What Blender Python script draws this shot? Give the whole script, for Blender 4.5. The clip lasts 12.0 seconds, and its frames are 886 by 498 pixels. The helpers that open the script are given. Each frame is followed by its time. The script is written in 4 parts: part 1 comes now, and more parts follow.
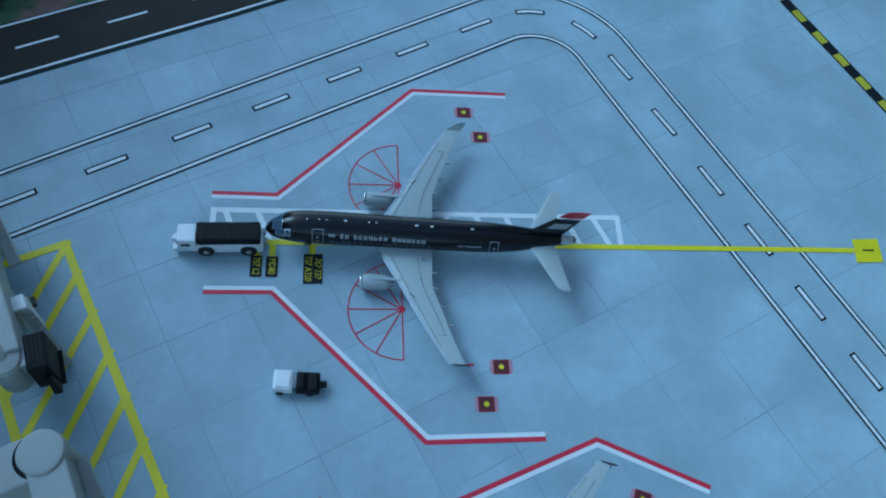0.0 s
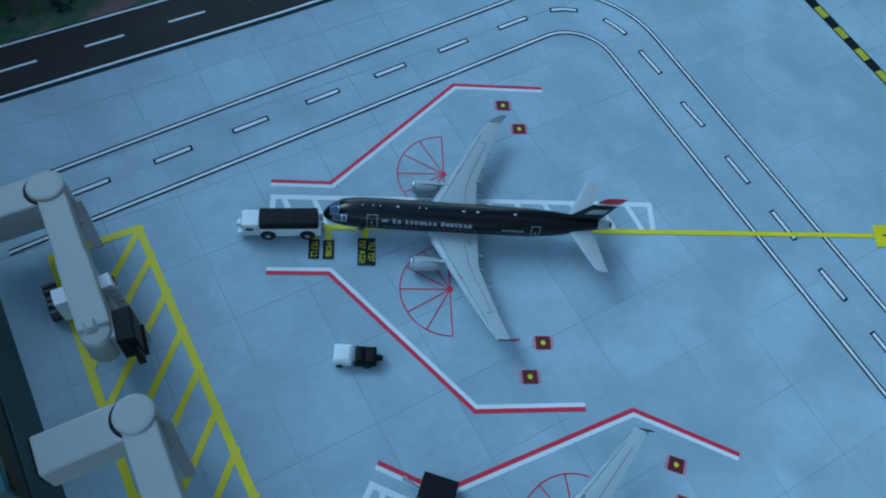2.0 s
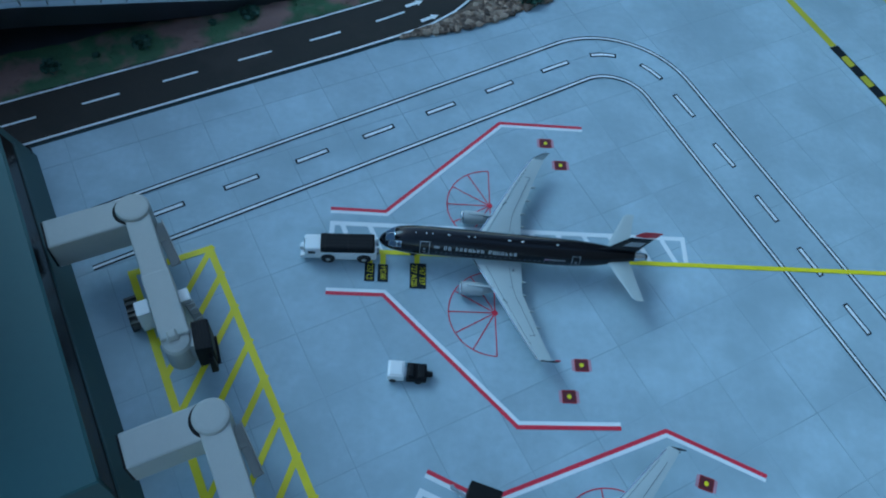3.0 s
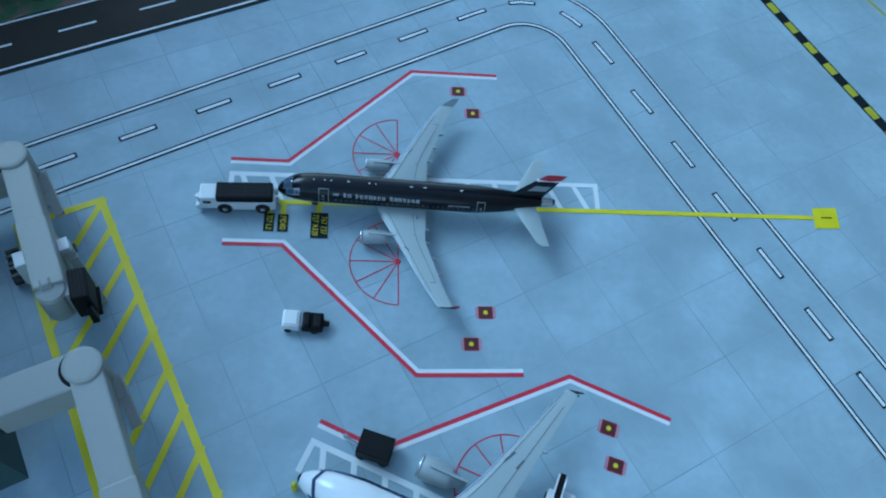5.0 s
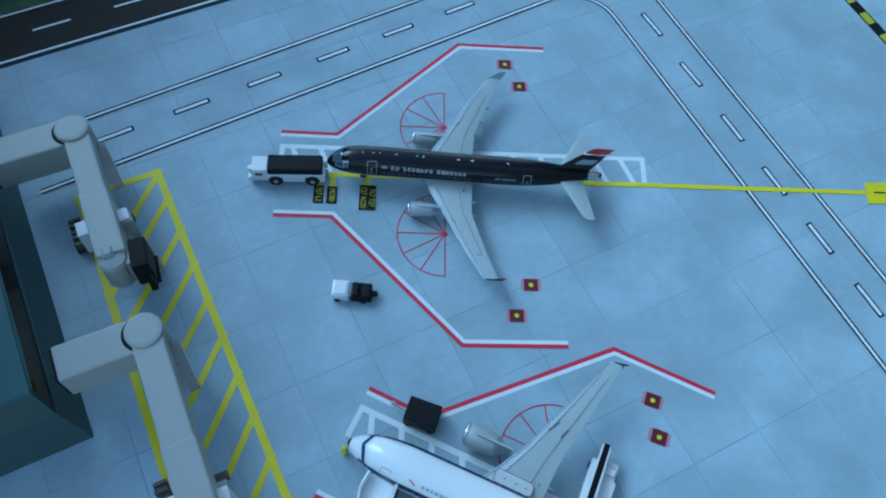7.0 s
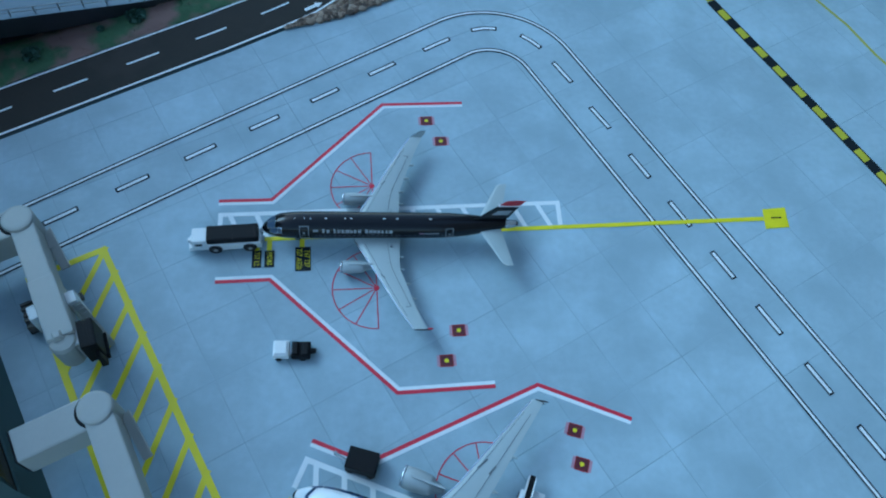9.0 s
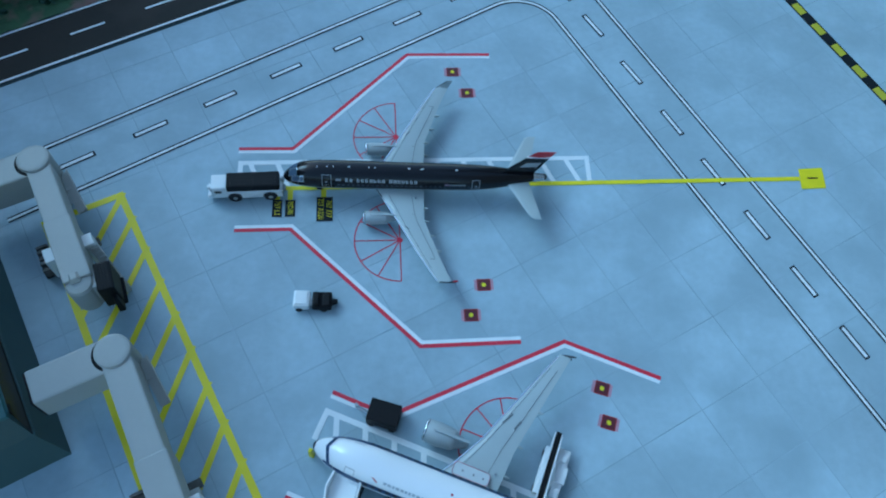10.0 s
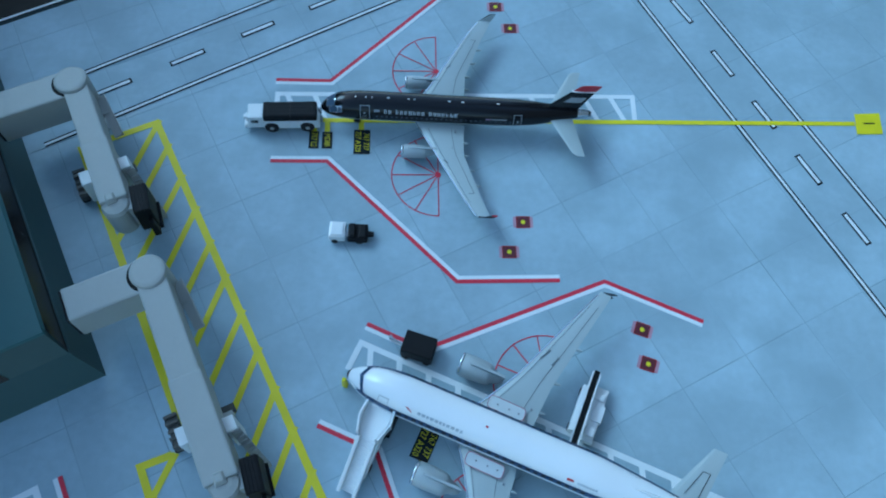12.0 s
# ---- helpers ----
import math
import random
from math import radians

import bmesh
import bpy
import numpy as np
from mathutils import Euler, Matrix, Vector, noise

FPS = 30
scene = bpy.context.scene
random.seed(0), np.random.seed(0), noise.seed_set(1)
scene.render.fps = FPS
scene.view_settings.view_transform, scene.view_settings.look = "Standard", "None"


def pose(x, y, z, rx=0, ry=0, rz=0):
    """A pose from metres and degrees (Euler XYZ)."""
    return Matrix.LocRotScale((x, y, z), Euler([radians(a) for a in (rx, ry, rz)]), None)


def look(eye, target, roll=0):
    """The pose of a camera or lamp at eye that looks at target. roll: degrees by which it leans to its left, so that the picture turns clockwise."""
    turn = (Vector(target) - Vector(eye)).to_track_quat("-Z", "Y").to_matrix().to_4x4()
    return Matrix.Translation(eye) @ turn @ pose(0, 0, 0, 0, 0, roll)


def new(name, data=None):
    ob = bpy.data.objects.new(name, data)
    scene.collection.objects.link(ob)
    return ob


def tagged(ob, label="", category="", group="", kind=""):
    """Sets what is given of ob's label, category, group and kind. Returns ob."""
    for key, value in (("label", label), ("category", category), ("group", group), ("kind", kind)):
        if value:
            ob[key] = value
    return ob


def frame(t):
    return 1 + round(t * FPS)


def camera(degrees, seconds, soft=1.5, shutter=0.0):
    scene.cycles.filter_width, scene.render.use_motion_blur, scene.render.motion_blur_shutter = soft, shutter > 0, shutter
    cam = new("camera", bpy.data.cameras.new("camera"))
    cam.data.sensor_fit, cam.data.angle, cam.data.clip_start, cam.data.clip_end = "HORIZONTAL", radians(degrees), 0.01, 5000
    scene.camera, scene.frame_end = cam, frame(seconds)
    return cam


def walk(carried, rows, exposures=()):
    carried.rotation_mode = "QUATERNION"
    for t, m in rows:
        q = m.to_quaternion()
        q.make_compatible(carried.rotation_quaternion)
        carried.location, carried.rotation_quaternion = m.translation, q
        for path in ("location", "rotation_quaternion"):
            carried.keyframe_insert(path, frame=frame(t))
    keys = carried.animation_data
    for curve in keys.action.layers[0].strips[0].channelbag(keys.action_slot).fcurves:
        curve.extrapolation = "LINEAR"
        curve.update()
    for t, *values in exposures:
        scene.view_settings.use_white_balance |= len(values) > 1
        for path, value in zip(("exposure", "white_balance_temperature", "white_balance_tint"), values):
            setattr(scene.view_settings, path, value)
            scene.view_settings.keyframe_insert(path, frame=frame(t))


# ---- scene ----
cam = camera(59.8, 12.0, soft=2.0)
ROWS = [
    (0, -0.02720, -0.10079, 0.17358, 29.851, -7.071, -3.081),
    (0.5, -0.02966, -0.10115, 0.17515, 29.596, -5.621, -2.233),
    (1, -0.03446, -0.10135, 0.17858, 29.896, -5.954, -2.567),
    (1.5, -0.02989, -0.10450, 0.18168, 30.306, -6.253, -2.772),
    (2, -0.03779, -0.10938, 0.18323, 29.332, -6.309, -2.633),
    (2.5, -0.04314, -0.11587, 0.19547, 31.358, -5.646, -0.957),
    (2.7, -0.04823, -0.11703, 0.19513, 31.498, -5.603, -0.406),
    (4.3, -0.02871, -0.12250, 0.19565, 31.080, -6.367, -1.971),
    (4.5, -0.02750, -0.12131, 0.19296, 30.574, -6.266, -2.029),
    (5, -0.02304, -0.12444, 0.18724, 30.402, -6.237, -1.995),
    (5.5, -0.02118, -0.12592, 0.18250, 29.833, -5.851, -1.559),
    (6, -0.02514, -0.13059, 0.18471, 29.087, -5.190, -1.174),
    (6.5, -0.03093, -0.13031, 0.18941, 28.792, -4.303, -0.307),
    (6.7, -0.02868, -0.12677, 0.19016, 28.225, -3.961, 0.036),
    (8.3, -0.01349, -0.12494, 0.17994, 28.999, -3.596, -3.760),
    (8.5, -0.01028, -0.12090, 0.18926, 28.217, -4.117, -4.355),
    (9, -0.01284, -0.12361, 0.21090, 29.280, -3.505, -4.723),
    (9.5, -0.01321, -0.12727, 0.20217, 29.579, -3.697, -5.458),
    (10, -0.01733, -0.12696, 0.20108, 27.618, -3.475, -3.392),
    (10.5, -0.01478, -0.12943, 0.19267, 27.243, -4.610, -1.987),
    (11, -0.02292, -0.12909, 0.19938, 26.502, -2.732, -1.613),
    (11.5, -0.02178, -0.13125, 0.19544, 26.128, -2.445, -1.231),
    (12, -0.02031, -0.13382, 0.19201, 25.376, -2.391, -1.108),
]
GAIN, KELVIN, TINT = 1.13, 5470, -7.0
walk(cam, [(t, pose(x, y, z, rx, ry, rz)) for t, x, y, z, rx, ry, rz in ROWS], exposures=[(t, GAIN + e, KELVIN, TINT) for t, e in ((0.0, 0.0), (2.5, -0.04), (4.4, 0.08), (5.5, 0.2), (9.0, 0.17), (12.0, 0.22))])

# ---- world and light: dull blue daylight, soft from the north-west ----
SUN_FROM = Vector((-0.64, 0.44, 0.63))
world = bpy.data.worlds.new("world")
scene.world = world
world.use_nodes = True
wnt = world.node_tree
sky = wnt.nodes.new("ShaderNodeTexSky")
sky.sky_type, sky.sun_disc = "NISHITA", False
sky.sun_elevation, sky.sun_rotation = radians(39.0), radians(-55.5)
wnt.links.new(sky.outputs[0], wnt.nodes["Background"].inputs[0])
wnt.nodes["Background"].inputs[1].default_value = 0.125

sun = bpy.data.lights.new("sun", "SUN")
sun.energy, sun.angle, sun.color = 0.68, radians(28), (0.33, 0.67, 1.0)
sun_ob = new("sun", sun)
sun_ob.matrix_basis = look(SUN_FROM * 2.0, (0.0, 0.0, 0.0))
TABLE_TURN = -25.5

# ---- helpers: lengths below are in centimetres ----
S = 0.01


def finish(name, verts, faces, mats, parent=None, label="", smooth=False, face_mats=None):
    me = bpy.data.meshes.new(name)
    me.from_pydata([(v[0] * S, v[1] * S, v[2] * S) for v in verts], [], faces)
    for m in (mats if isinstance(mats, (list, tuple)) else [mats]):
        me.materials.append(m)
    if face_mats:
        for p, k in zip(me.polygons, face_mats):
            p.material_index = k
    if smooth:
        for p in me.polygons:
            p.use_smooth = True
    me.update()
    ob = new(name, me)
    if parent is not None:
        ob.parent = parent
    if label:
        ob["label"] = label
    return ob


def part(name, bm, mat, parent=None, label="", smooth=False):
    bmesh.ops.recalc_face_normals(bm, faces=bm.faces[:])
    for v in bm.verts:
        v.co *= S
    me = bpy.data.meshes.new(name)
    if smooth:
        for fc in bm.faces:
            fc.smooth = True
    bm.to_mesh(me)
    bm.free()
    me.materials.append(mat)
    ob = new(name, me)
    if parent is not None:
        ob.parent = parent
    if label:
        ob["label"] = label
    return ob


def thing(name, label, category, x=0.0, y=0.0, z=0.0, turn=0.0, group="", kind=""):
    ob = new(name)
    ob.empty_display_size = 0.005
    ob.matrix_basis = pose(x * S, y * S, z * S, 0, 0, turn)
    return tagged(ob, label, category, group, kind)


def box(x0, y0, z0, x1, y1, z1, bevel=0.03, top=1.0, bm=None, m=None):
    """A bevelled box; top narrows its upper face."""
    bm = bm or bmesh.new()
    r = bmesh.ops.create_cube(bm, size=1.0)["verts"]
    cx, cy = (x0 + x1) / 2, (y0 + y1) / 2
    for v in r:
        k = top if v.co.z > 0 else 1.0
        v.co = Vector((cx + v.co.x * (x1 - x0) * k, cy + v.co.y * (y1 - y0) * k, (z0 + z1) / 2 + v.co.z * (z1 - z0)))
        if m is not None:
            v.co = m @ v.co
    if bevel:
        ed = list({e for v in r for e in v.link_edges})
        bmesh.ops.bevel(bm, geom=ed, offset=bevel, segments=2, profile=0.6, affect="EDGES")
    return bm


def rod(a, b, r0, r1=None, n=12, bm=None, caps=True):
    bm = bm or bmesh.new()
    a, b = Vector(a), Vector(b)
    m = Matrix.Translation((a + b) / 2) @ (b - a).to_track_quat("Z", "Y").to_matrix().to_4x4()
    bmesh.ops.create_cone(bm, cap_ends=caps, segments=n, radius1=r0, radius2=r0 if r1 is None else r1, depth=(b - a).length, matrix=m)
    return bm


def lathe(prof, n=24, axis="x", o=(0, 0, 0)):
    """Rings (along, radius) turned round the x or z axis."""
    bm = bmesh.new()
    rings = []
    for s, r in prof:
        ring = []
        for k in range(n):
            a = 2 * math.pi * k / n
            p = (s, r * math.cos(a), r * math.sin(a)) if axis == "x" else (r * math.cos(a), r * math.sin(a), s)
            ring.append(bm.verts.new((p[0] + o[0], p[1] + o[1], p[2] + o[2])))
        rings.append(ring)
    for p, q in zip(rings, rings[1:]):
        for k in range(n):
            bm.faces.new((p[k], p[(k + 1) % n], q[(k + 1) % n], q[k]))
    bm.faces.new(rings[0])
    bm.faces.new(rings[-1])
    return bm


def offset_line(pts, d, closed=False):
    """A polyline moved d to its left, with mitred corners."""
    out = []
    n = len(pts)
    for i, p in enumerate(pts):
        p = Vector(p[:2])
        dirs = []
        if i > 0 or closed:
            dirs.append((p - Vector(pts[i - 1][:2])).normalized())
        if i < n - 1 or closed:
            dirs.append((Vector(pts[(i + 1) % n][:2]) - p).normalized())
        t = sum(dirs, Vector((0, 0))).normalized()
        nrm = Vector((-t.y, t.x))
        k = max(0.35, abs(t.dot(dirs[0])))
        out.append(p + nrm * d / k)
    return out


def stripe(name, pts, d0, d1, z, mat, parent, label="", closed=False):
    """A painted line between two offsets of a polyline."""
    a, b = offset_line(pts, d0, closed), offset_line(pts, d1, closed)
    n = len(pts)
    verts = [(p.x, p.y, z) for p in a] + [(p.x, p.y, z) for p in b]
    faces = [(i, (i + 1) % n, n + (i + 1) % n, n + i) for i in range(n if closed else n - 1)]
    if d1 < d0:
        faces = [f[::-1] for f in faces]
    return finish(name, verts, faces, mat, parent, label)


def plate(name, pts, z, mat, parent, label=""):
    return finish(name, [(p[0], p[1], z) for p in pts], [tuple(range(len(pts)))], mat, parent, label)


def lettering(name, text, size, mat, parent, m, label="", sx=1.0):
    """Flat words in the built-in font as a mesh, centred, at the pose m (centimetres)."""
    cu = bpy.data.curves.new(name, "FONT")
    cu.body, cu.size, cu.align_x, cu.align_y = text, size, "CENTER", "CENTER"
    cu.resolution_u = 2
    tmp = bpy.data.objects.new(name, cu)
    scene.collection.objects.link(tmp)
    bpy.context.view_layer.update()
    me = bpy.data.meshes.new_from_object(tmp.evaluated_get(bpy.context.evaluated_depsgraph_get()))
    bpy.data.objects.remove(tmp)
    for v in me.vertices:
        q = m @ Vector((v.co.x * sx, v.co.y, 0))
        v.co = q * S
    me.materials.clear()
    me.materials.append(mat)
    ob = new(name, me)
    ob.parent = parent
    if label:
        ob["label"] = label
    return ob


# ---- materials ----
def surface(name, colour, rough=0.6, metal=0.0, vary=0.1, scale=300.0, fine=3000.0, bump=0.1, spots=0.0, each=0.0, coat=0.0, stain=None, spec=0.5, whole=False):
    """Two scales of unevenness, a fine relief and, where given, stains and a tint of each piece."""
    m = bpy.data.materials.new(name)
    m.use_nodes = True
    nt = m.node_tree
    n, l = nt.nodes, nt.links
    b = n["Principled BSDF"]
    b.inputs["Roughness"].default_value, b.inputs["Metallic"].default_value = rough, metal
    b.inputs["Specular IOR Level"].default_value = spec
    b.inputs["Coat Weight"].default_value = coat
    b.inputs["Coat Roughness"].default_value = 0.08
    tc = n.new("ShaderNodeTexCoord")
    at = n.new("ShaderNodeNewGeometry").outputs["Position"] if whole else tc.outputs["Object"]
    big, small = n.new("ShaderNodeTexNoise"), n.new("ShaderNodeTexNoise")
    big.inputs["Scale"].default_value, big.inputs["Detail"].default_value = scale, 5
    small.inputs["Scale"].default_value, small.inputs["Detail"].default_value = fine, 3
    for t in (big, small):
        l.new(at, t.inputs["Vector"])
    mix = n.new("ShaderNodeMath")
    mix.operation = "MULTIPLY_ADD"
    mix.inputs[1].default_value = 0.35
    l.new(small.outputs[0], mix.inputs[0])
    l.new(big.outputs[0], mix.inputs[2])
    ramp = n.new("ShaderNodeMapRange")
    ramp.inputs[1].default_value, ramp.inputs[2].default_value = 0.35, 1.0
    ramp.inputs[3].default_value, ramp.inputs[4].default_value = 1 - vary, 1 + vary
    l.new(mix.outputs[0], ramp.inputs[0])
    value = ramp.outputs[0]
    if each:
        info = n.new("ShaderNodeObjectInfo")
        rr = n.new("ShaderNodeMapRange")
        rr.inputs[3].default_value, rr.inputs[4].default_value = 1 - each, 1 + each
        l.new(info.outputs["Random"], rr.inputs[0])
        mu = n.new("ShaderNodeMath")
        mu.operation = "MULTIPLY"
        l.new(value, mu.inputs[0])
        l.new(rr.outputs[0], mu.inputs[1])
        value = mu.outputs[0]
    col = n.new("ShaderNodeVectorMath")
    col.operation = "SCALE"
    col.inputs[0].default_value = colour
    l.new(value, col.inputs["Scale"])
    out = col.outputs[0]
    if stain:
        tint, size, low, high = stain
        st = n.new("ShaderNodeTexNoise")
        st.inputs["Scale"].default_value, st.inputs["Detail"].default_value = size, 4
        l.new(at, st.inputs["Vector"])
        mr = n.new("ShaderNodeMapRange")
        mr.inputs[1].default_value, mr.inputs[2].default_value = low, high
        l.new(st.outputs[0], mr.inputs[0])
        mx = n.new("ShaderNodeMix")
        mx.data_type = "RGBA"
        l.new(mr.outputs[0], mx.inputs["Factor"])
        l.new(out, mx.inputs["A"])
        mx.inputs["B"].default_value = (*tint, 1)
        out = mx.outputs["Result"]
    l.new(out, b.inputs["Base Color"])
    rmap = n.new("ShaderNodeMapRange")
    rmap.inputs[3].default_value, rmap.inputs[4].default_value = max(0.03, rough - 0.08), min(1, rough + 0.08)
    l.new(big.outputs[0], rmap.inputs[0])
    l.new(rmap.outputs[0], b.inputs["Roughness"])
    if bump:
        bp = n.new("ShaderNodeBump")
        bp.inputs["Strength"].default_value, bp.inputs["Distance"].default_value = bump, 0.0002
        l.new(mix.outputs[0], bp.inputs["Height"])
        l.new(bp.outputs[0], b.inputs["Normal"])
    return m


CONCRETE = surface("concrete_print", (0.34, 0.44, 0.50), 0.55, vary=0.22, scale=34, fine=420, bump=0.05, each=0.055, stain=((0.275, 0.362, 0.41), 42, 0.46, 0.70), whole=True)
JOINT = surface("joint_print", (0.265, 0.345, 0.39), 0.7, vary=0.25, scale=60, stain=((0.31, 0.40, 0.455), 55, 0.42, 0.62), whole=True)
WHITE_PAINT = surface("white_marking", (0.72, 0.76, 0.78), 0.55, vary=0.05, scale=200)
LANE_PAINT = surface("worn_white_marking", (0.72, 0.76, 0.78), 0.6, vary=0.15, scale=120)
BLACK_PAINT = surface("black_marking", (0.01, 0.013, 0.017), 0.6, spec=0.2, vary=0.1, scale=200)
RED_PAINT = surface("red_marking", (0.56, 0.02, 0.05), 0.55, vary=0.08, scale=200)
YELLOW_PAINT = surface("yellow_marking", (0.72, 0.62, 0.01), 0.55, vary=0.08, scale=200)
OLIVE_PAINT = surface("dull_yellow_marking", (0.40, 0.38, 0.06), 0.6, vary=0.1, scale=150)
MAROON = surface("maroon_print", (0.10, 0.012, 0.02), 0.55, vary=0.1, scale=300)
PINK = surface("faded_red_print", (0.46, 0.25, 0.30), 0.6, vary=0.1, scale=300)
CELL_YELLOW = surface("worn_yellow_marking", (0.46, 0.42, 0.03), 0.6, vary=0.15, scale=150)
DEEP_RED = surface("deep_red_print", (0.34, 0.02, 0.035), 0.55, vary=0.1, scale=300)
ASPHALT = surface("asphalt_print", (0.014, 0.012, 0.009), 0.6, spec=0.25, vary=0.35, scale=70, fine=900, bump=0.1, stain=((0.035, 0.027, 0.022), 45, 0.52, 0.85))
ROAD_EDGE = surface("road_edge", (0.022, 0.042, 0.047), 0.6, vary=0.1)
GRASS = surface("grass_mat", (0.05, 0.105, 0.05), 0.9, vary=0.35, scale=90, fine=1500, bump=0.6, stain=((0.185, 0.115, 0.10), 75, 0.46, 0.60))
LEAF = surface("shrub_leaf", (0.045, 0.10, 0.07), 0.8, vary=0.4, scale=400)
STONE = surface("rubble", (0.17, 0.14, 0.125), 0.85, vary=0.45, scale=150, fine=1500, bump=0.4)
EARTH = surface("earth", (0.12, 0.085, 0.06), 0.9, vary=0.4, scale=200)
# near black: the shadow below the raised deck is put into this colour
RAMP_SIDE_SHADE = surface("shaded_ramp_side", (0.022, 0.027, 0.032), 0.6, vary=0.3, scale=60, stain=((0.035, 0.035, 0.05), 40, 0.5, 0.75))
# ground with the ramp's shadow put into its dark colour
SHADOW_GROUND = surface("shadow_grey_ground", (0.04, 0.045, 0.06), 0.8, vary=0.35, scale=80, stain=((0.055, 0.045, 0.075), 60, 0.5, 0.7))
TEAL = surface("teal_card", (0.045, 0.088, 0.088), 0.5, vary=0.12, scale=22, fine=500, bump=0.05, stain=((0.027, 0.065, 0.07), 18, 0.55, 0.8))
TEAL_ROOF = surface("teal_roof_card", (0.045, 0.125, 0.13), 0.5, vary=0.1, scale=18, fine=500, bump=0.05)
DARK_GLASS = surface("dark_window", (0.018, 0.014, 0.012), 0.2, vary=0.5, scale=40, bump=0, stain=((0.05, 0.032, 0.02), 60, 0.5, 0.8))
PLASTIC = surface("ivory_plastic", (0.385, 0.40, 0.38), 0.45, vary=0.06, scale=90, fine=900, bump=0.08)
WHITE_PLASTIC = surface("white_plastic", (0.78, 0.80, 0.80), 0.35, vary=0.04, scale=120, bump=0.05)
BLACK_PLASTIC = surface("black_plastic", (0.006, 0.006, 0.007), 0.55, spec=0.2, vary=0.2, scale=200, bump=0.15)
RUBBER = surface("black_rubber", (0.015, 0.015, 0.016), 0.75, vary=0.2)
GREY_METAL = surface("grey_metal", (0.33, 0.36, 0.38), 0.35, metal=0.6, vary=0.1)
DARK_METAL = surface("dark_rough_metal", (0.10, 0.095, 0.085), 0.6, metal=0.3, vary=0.4, scale=500, bump=0.4)
NAVY = surface("near_black_gloss", (0.006, 0.006, 0.008), 0.2, vary=0.2, scale=150, bump=0.02, coat=0.08, spec=0.3)
NAVY_STRIPE = surface("navy_stripe", (0.03, 0.065, 0.15), 0.3, vary=0.15, scale=200, bump=0)
HULL_WHITE = surface("gloss_white", (0.80, 0.82, 0.84), 0.22, vary=0.03, scale=60, bump=0.02, coat=0.4)
HULL_GREY = surface("light_grey_gloss", (0.37, 0.41, 0.42), 0.3, vary=0.06, scale=60, bump=0.02, coat=0.2)
WING_GREY = surface("wing_grey", (0.40, 0.455, 0.46), 0.35, vary=0.06, scale=70, bump=0.03)
PANEL_LINE = surface("panel_line", (0.11, 0.13, 0.14), 0.5, vary=0.1)
SILVER = surface("silver", (0.62, 0.66, 0.70), 0.22, metal=0.8, vary=0.08)
PRINT_GREY = surface("grey_print", (0.30, 0.32, 0.34), 0.4, vary=0.1)
PRINT_DARK = surface("dark_grey_print", (0.03, 0.033, 0.04), 0.5, spec=0.2, vary=0.1)
CABIN_GLASS = surface("cabin_window_print", (0.075, 0.082, 0.10), 0.15, vary=0.1, bump=0)
NAME_PRINT = surface("pale_name_print", (0.52, 0.55, 0.57), 0.4, vary=0.06)
FADED_LILAC = surface("faded_lilac_print", (0.30, 0.20, 0.28), 0.4, vary=0.1)
TITLE_PRINT = surface("faint_title_print", (0.40, 0.45, 0.50), 0.4, vary=0.2, scale=400)
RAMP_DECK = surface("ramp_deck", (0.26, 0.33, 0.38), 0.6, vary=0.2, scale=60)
WALK_PANEL = surface("wing_walk_panel", (0.58, 0.62, 0.64), 0.4, vary=0.05)
PRINT_RED = surface("red_print", (0.42, 0.02, 0.035), 0.3, vary=0.08)
GLASS_BLUE = surface("cockpit_glass", (0.06, 0.09, 0.14), 0.08, vary=0.15, bump=0, coat=0.5)
SHADE_PANEL = surface("dark_shade_panel", (0.09, 0.085, 0.08), 0.7, vary=0.15, scale=8, fine=120)
WOOD = surface("table_wood", (0.16, 0.11, 0.075), 0.5, vary=0.2, scale=6, fine=120)
CARPET = surface("carpet", (0.18, 0.19, 0.20), 0.95, vary=0.15, scale=10, fine=400, bump=0.3)

# ---- table, and unseen dark walls added west, east and north to block light ----
def support():
    turn = pose(0, 0, 0, 0, 0, TABLE_TURN)
    tab = thing("table", "wooden table that carries the model airport", "table")
    tab.matrix_basis = turn
    part("tabletop", box(-32.5, -32, -2.6, 42, 27.3, -0.25, 0.3), WOOD, tab)
    for sx in (-30, 38):
        for sy in (-30, 24):
            part("leg", box(sx, sy, -20, sx + 2.5, sy + 2.5, -2.6, 0.2), WOOD, tab)
    fl = tagged(part("floor", box(-40, -70, -21, 46, 34, -20, 0), CARPET), "grey carpeted floor under the table", "floor", kind="structure")
    fl.matrix_basis = turn
    # added out of view: its height dims the light on the terminal side
    wl = tagged(part("shade_wall_west", box(-36, -45, -20, -33, 27.5, 21, 0.2), SHADE_PANEL), "unseen low dark wall added to shade the terminal side", "wall", kind="structure")
    wl.matrix_basis = turn
    # added out of view: tall and dark, to cut skylight at the far right
    for name, b in (("shade_wall_east", (43, -70, -20, 46, 34, 130)), ("shade_wall_north", (-4, 27.5, -20, 43, 30.5, 130))):
        wk = tagged(part(name, box(*b, 0.2), SHADE_PANEL), "unseen dark wall added to block sky light beyond the table", "wall", kind="structure")
        wk.matrix_basis = turn


support()

# ---- apron ----
GA = radians(26.3)
GU, GW = Vector((math.cos(GA), math.sin(GA))), Vector((-math.sin(GA), math.cos(GA)))
apron = thing("apron", "printed blue-grey concrete apron sheet with square slabs", "apron", kind="structure")
part("sheet", box(-24, -30, -0.25, 27, 16, -0.005, 0.0), JOINT, apron, "dark joint print between the slabs")


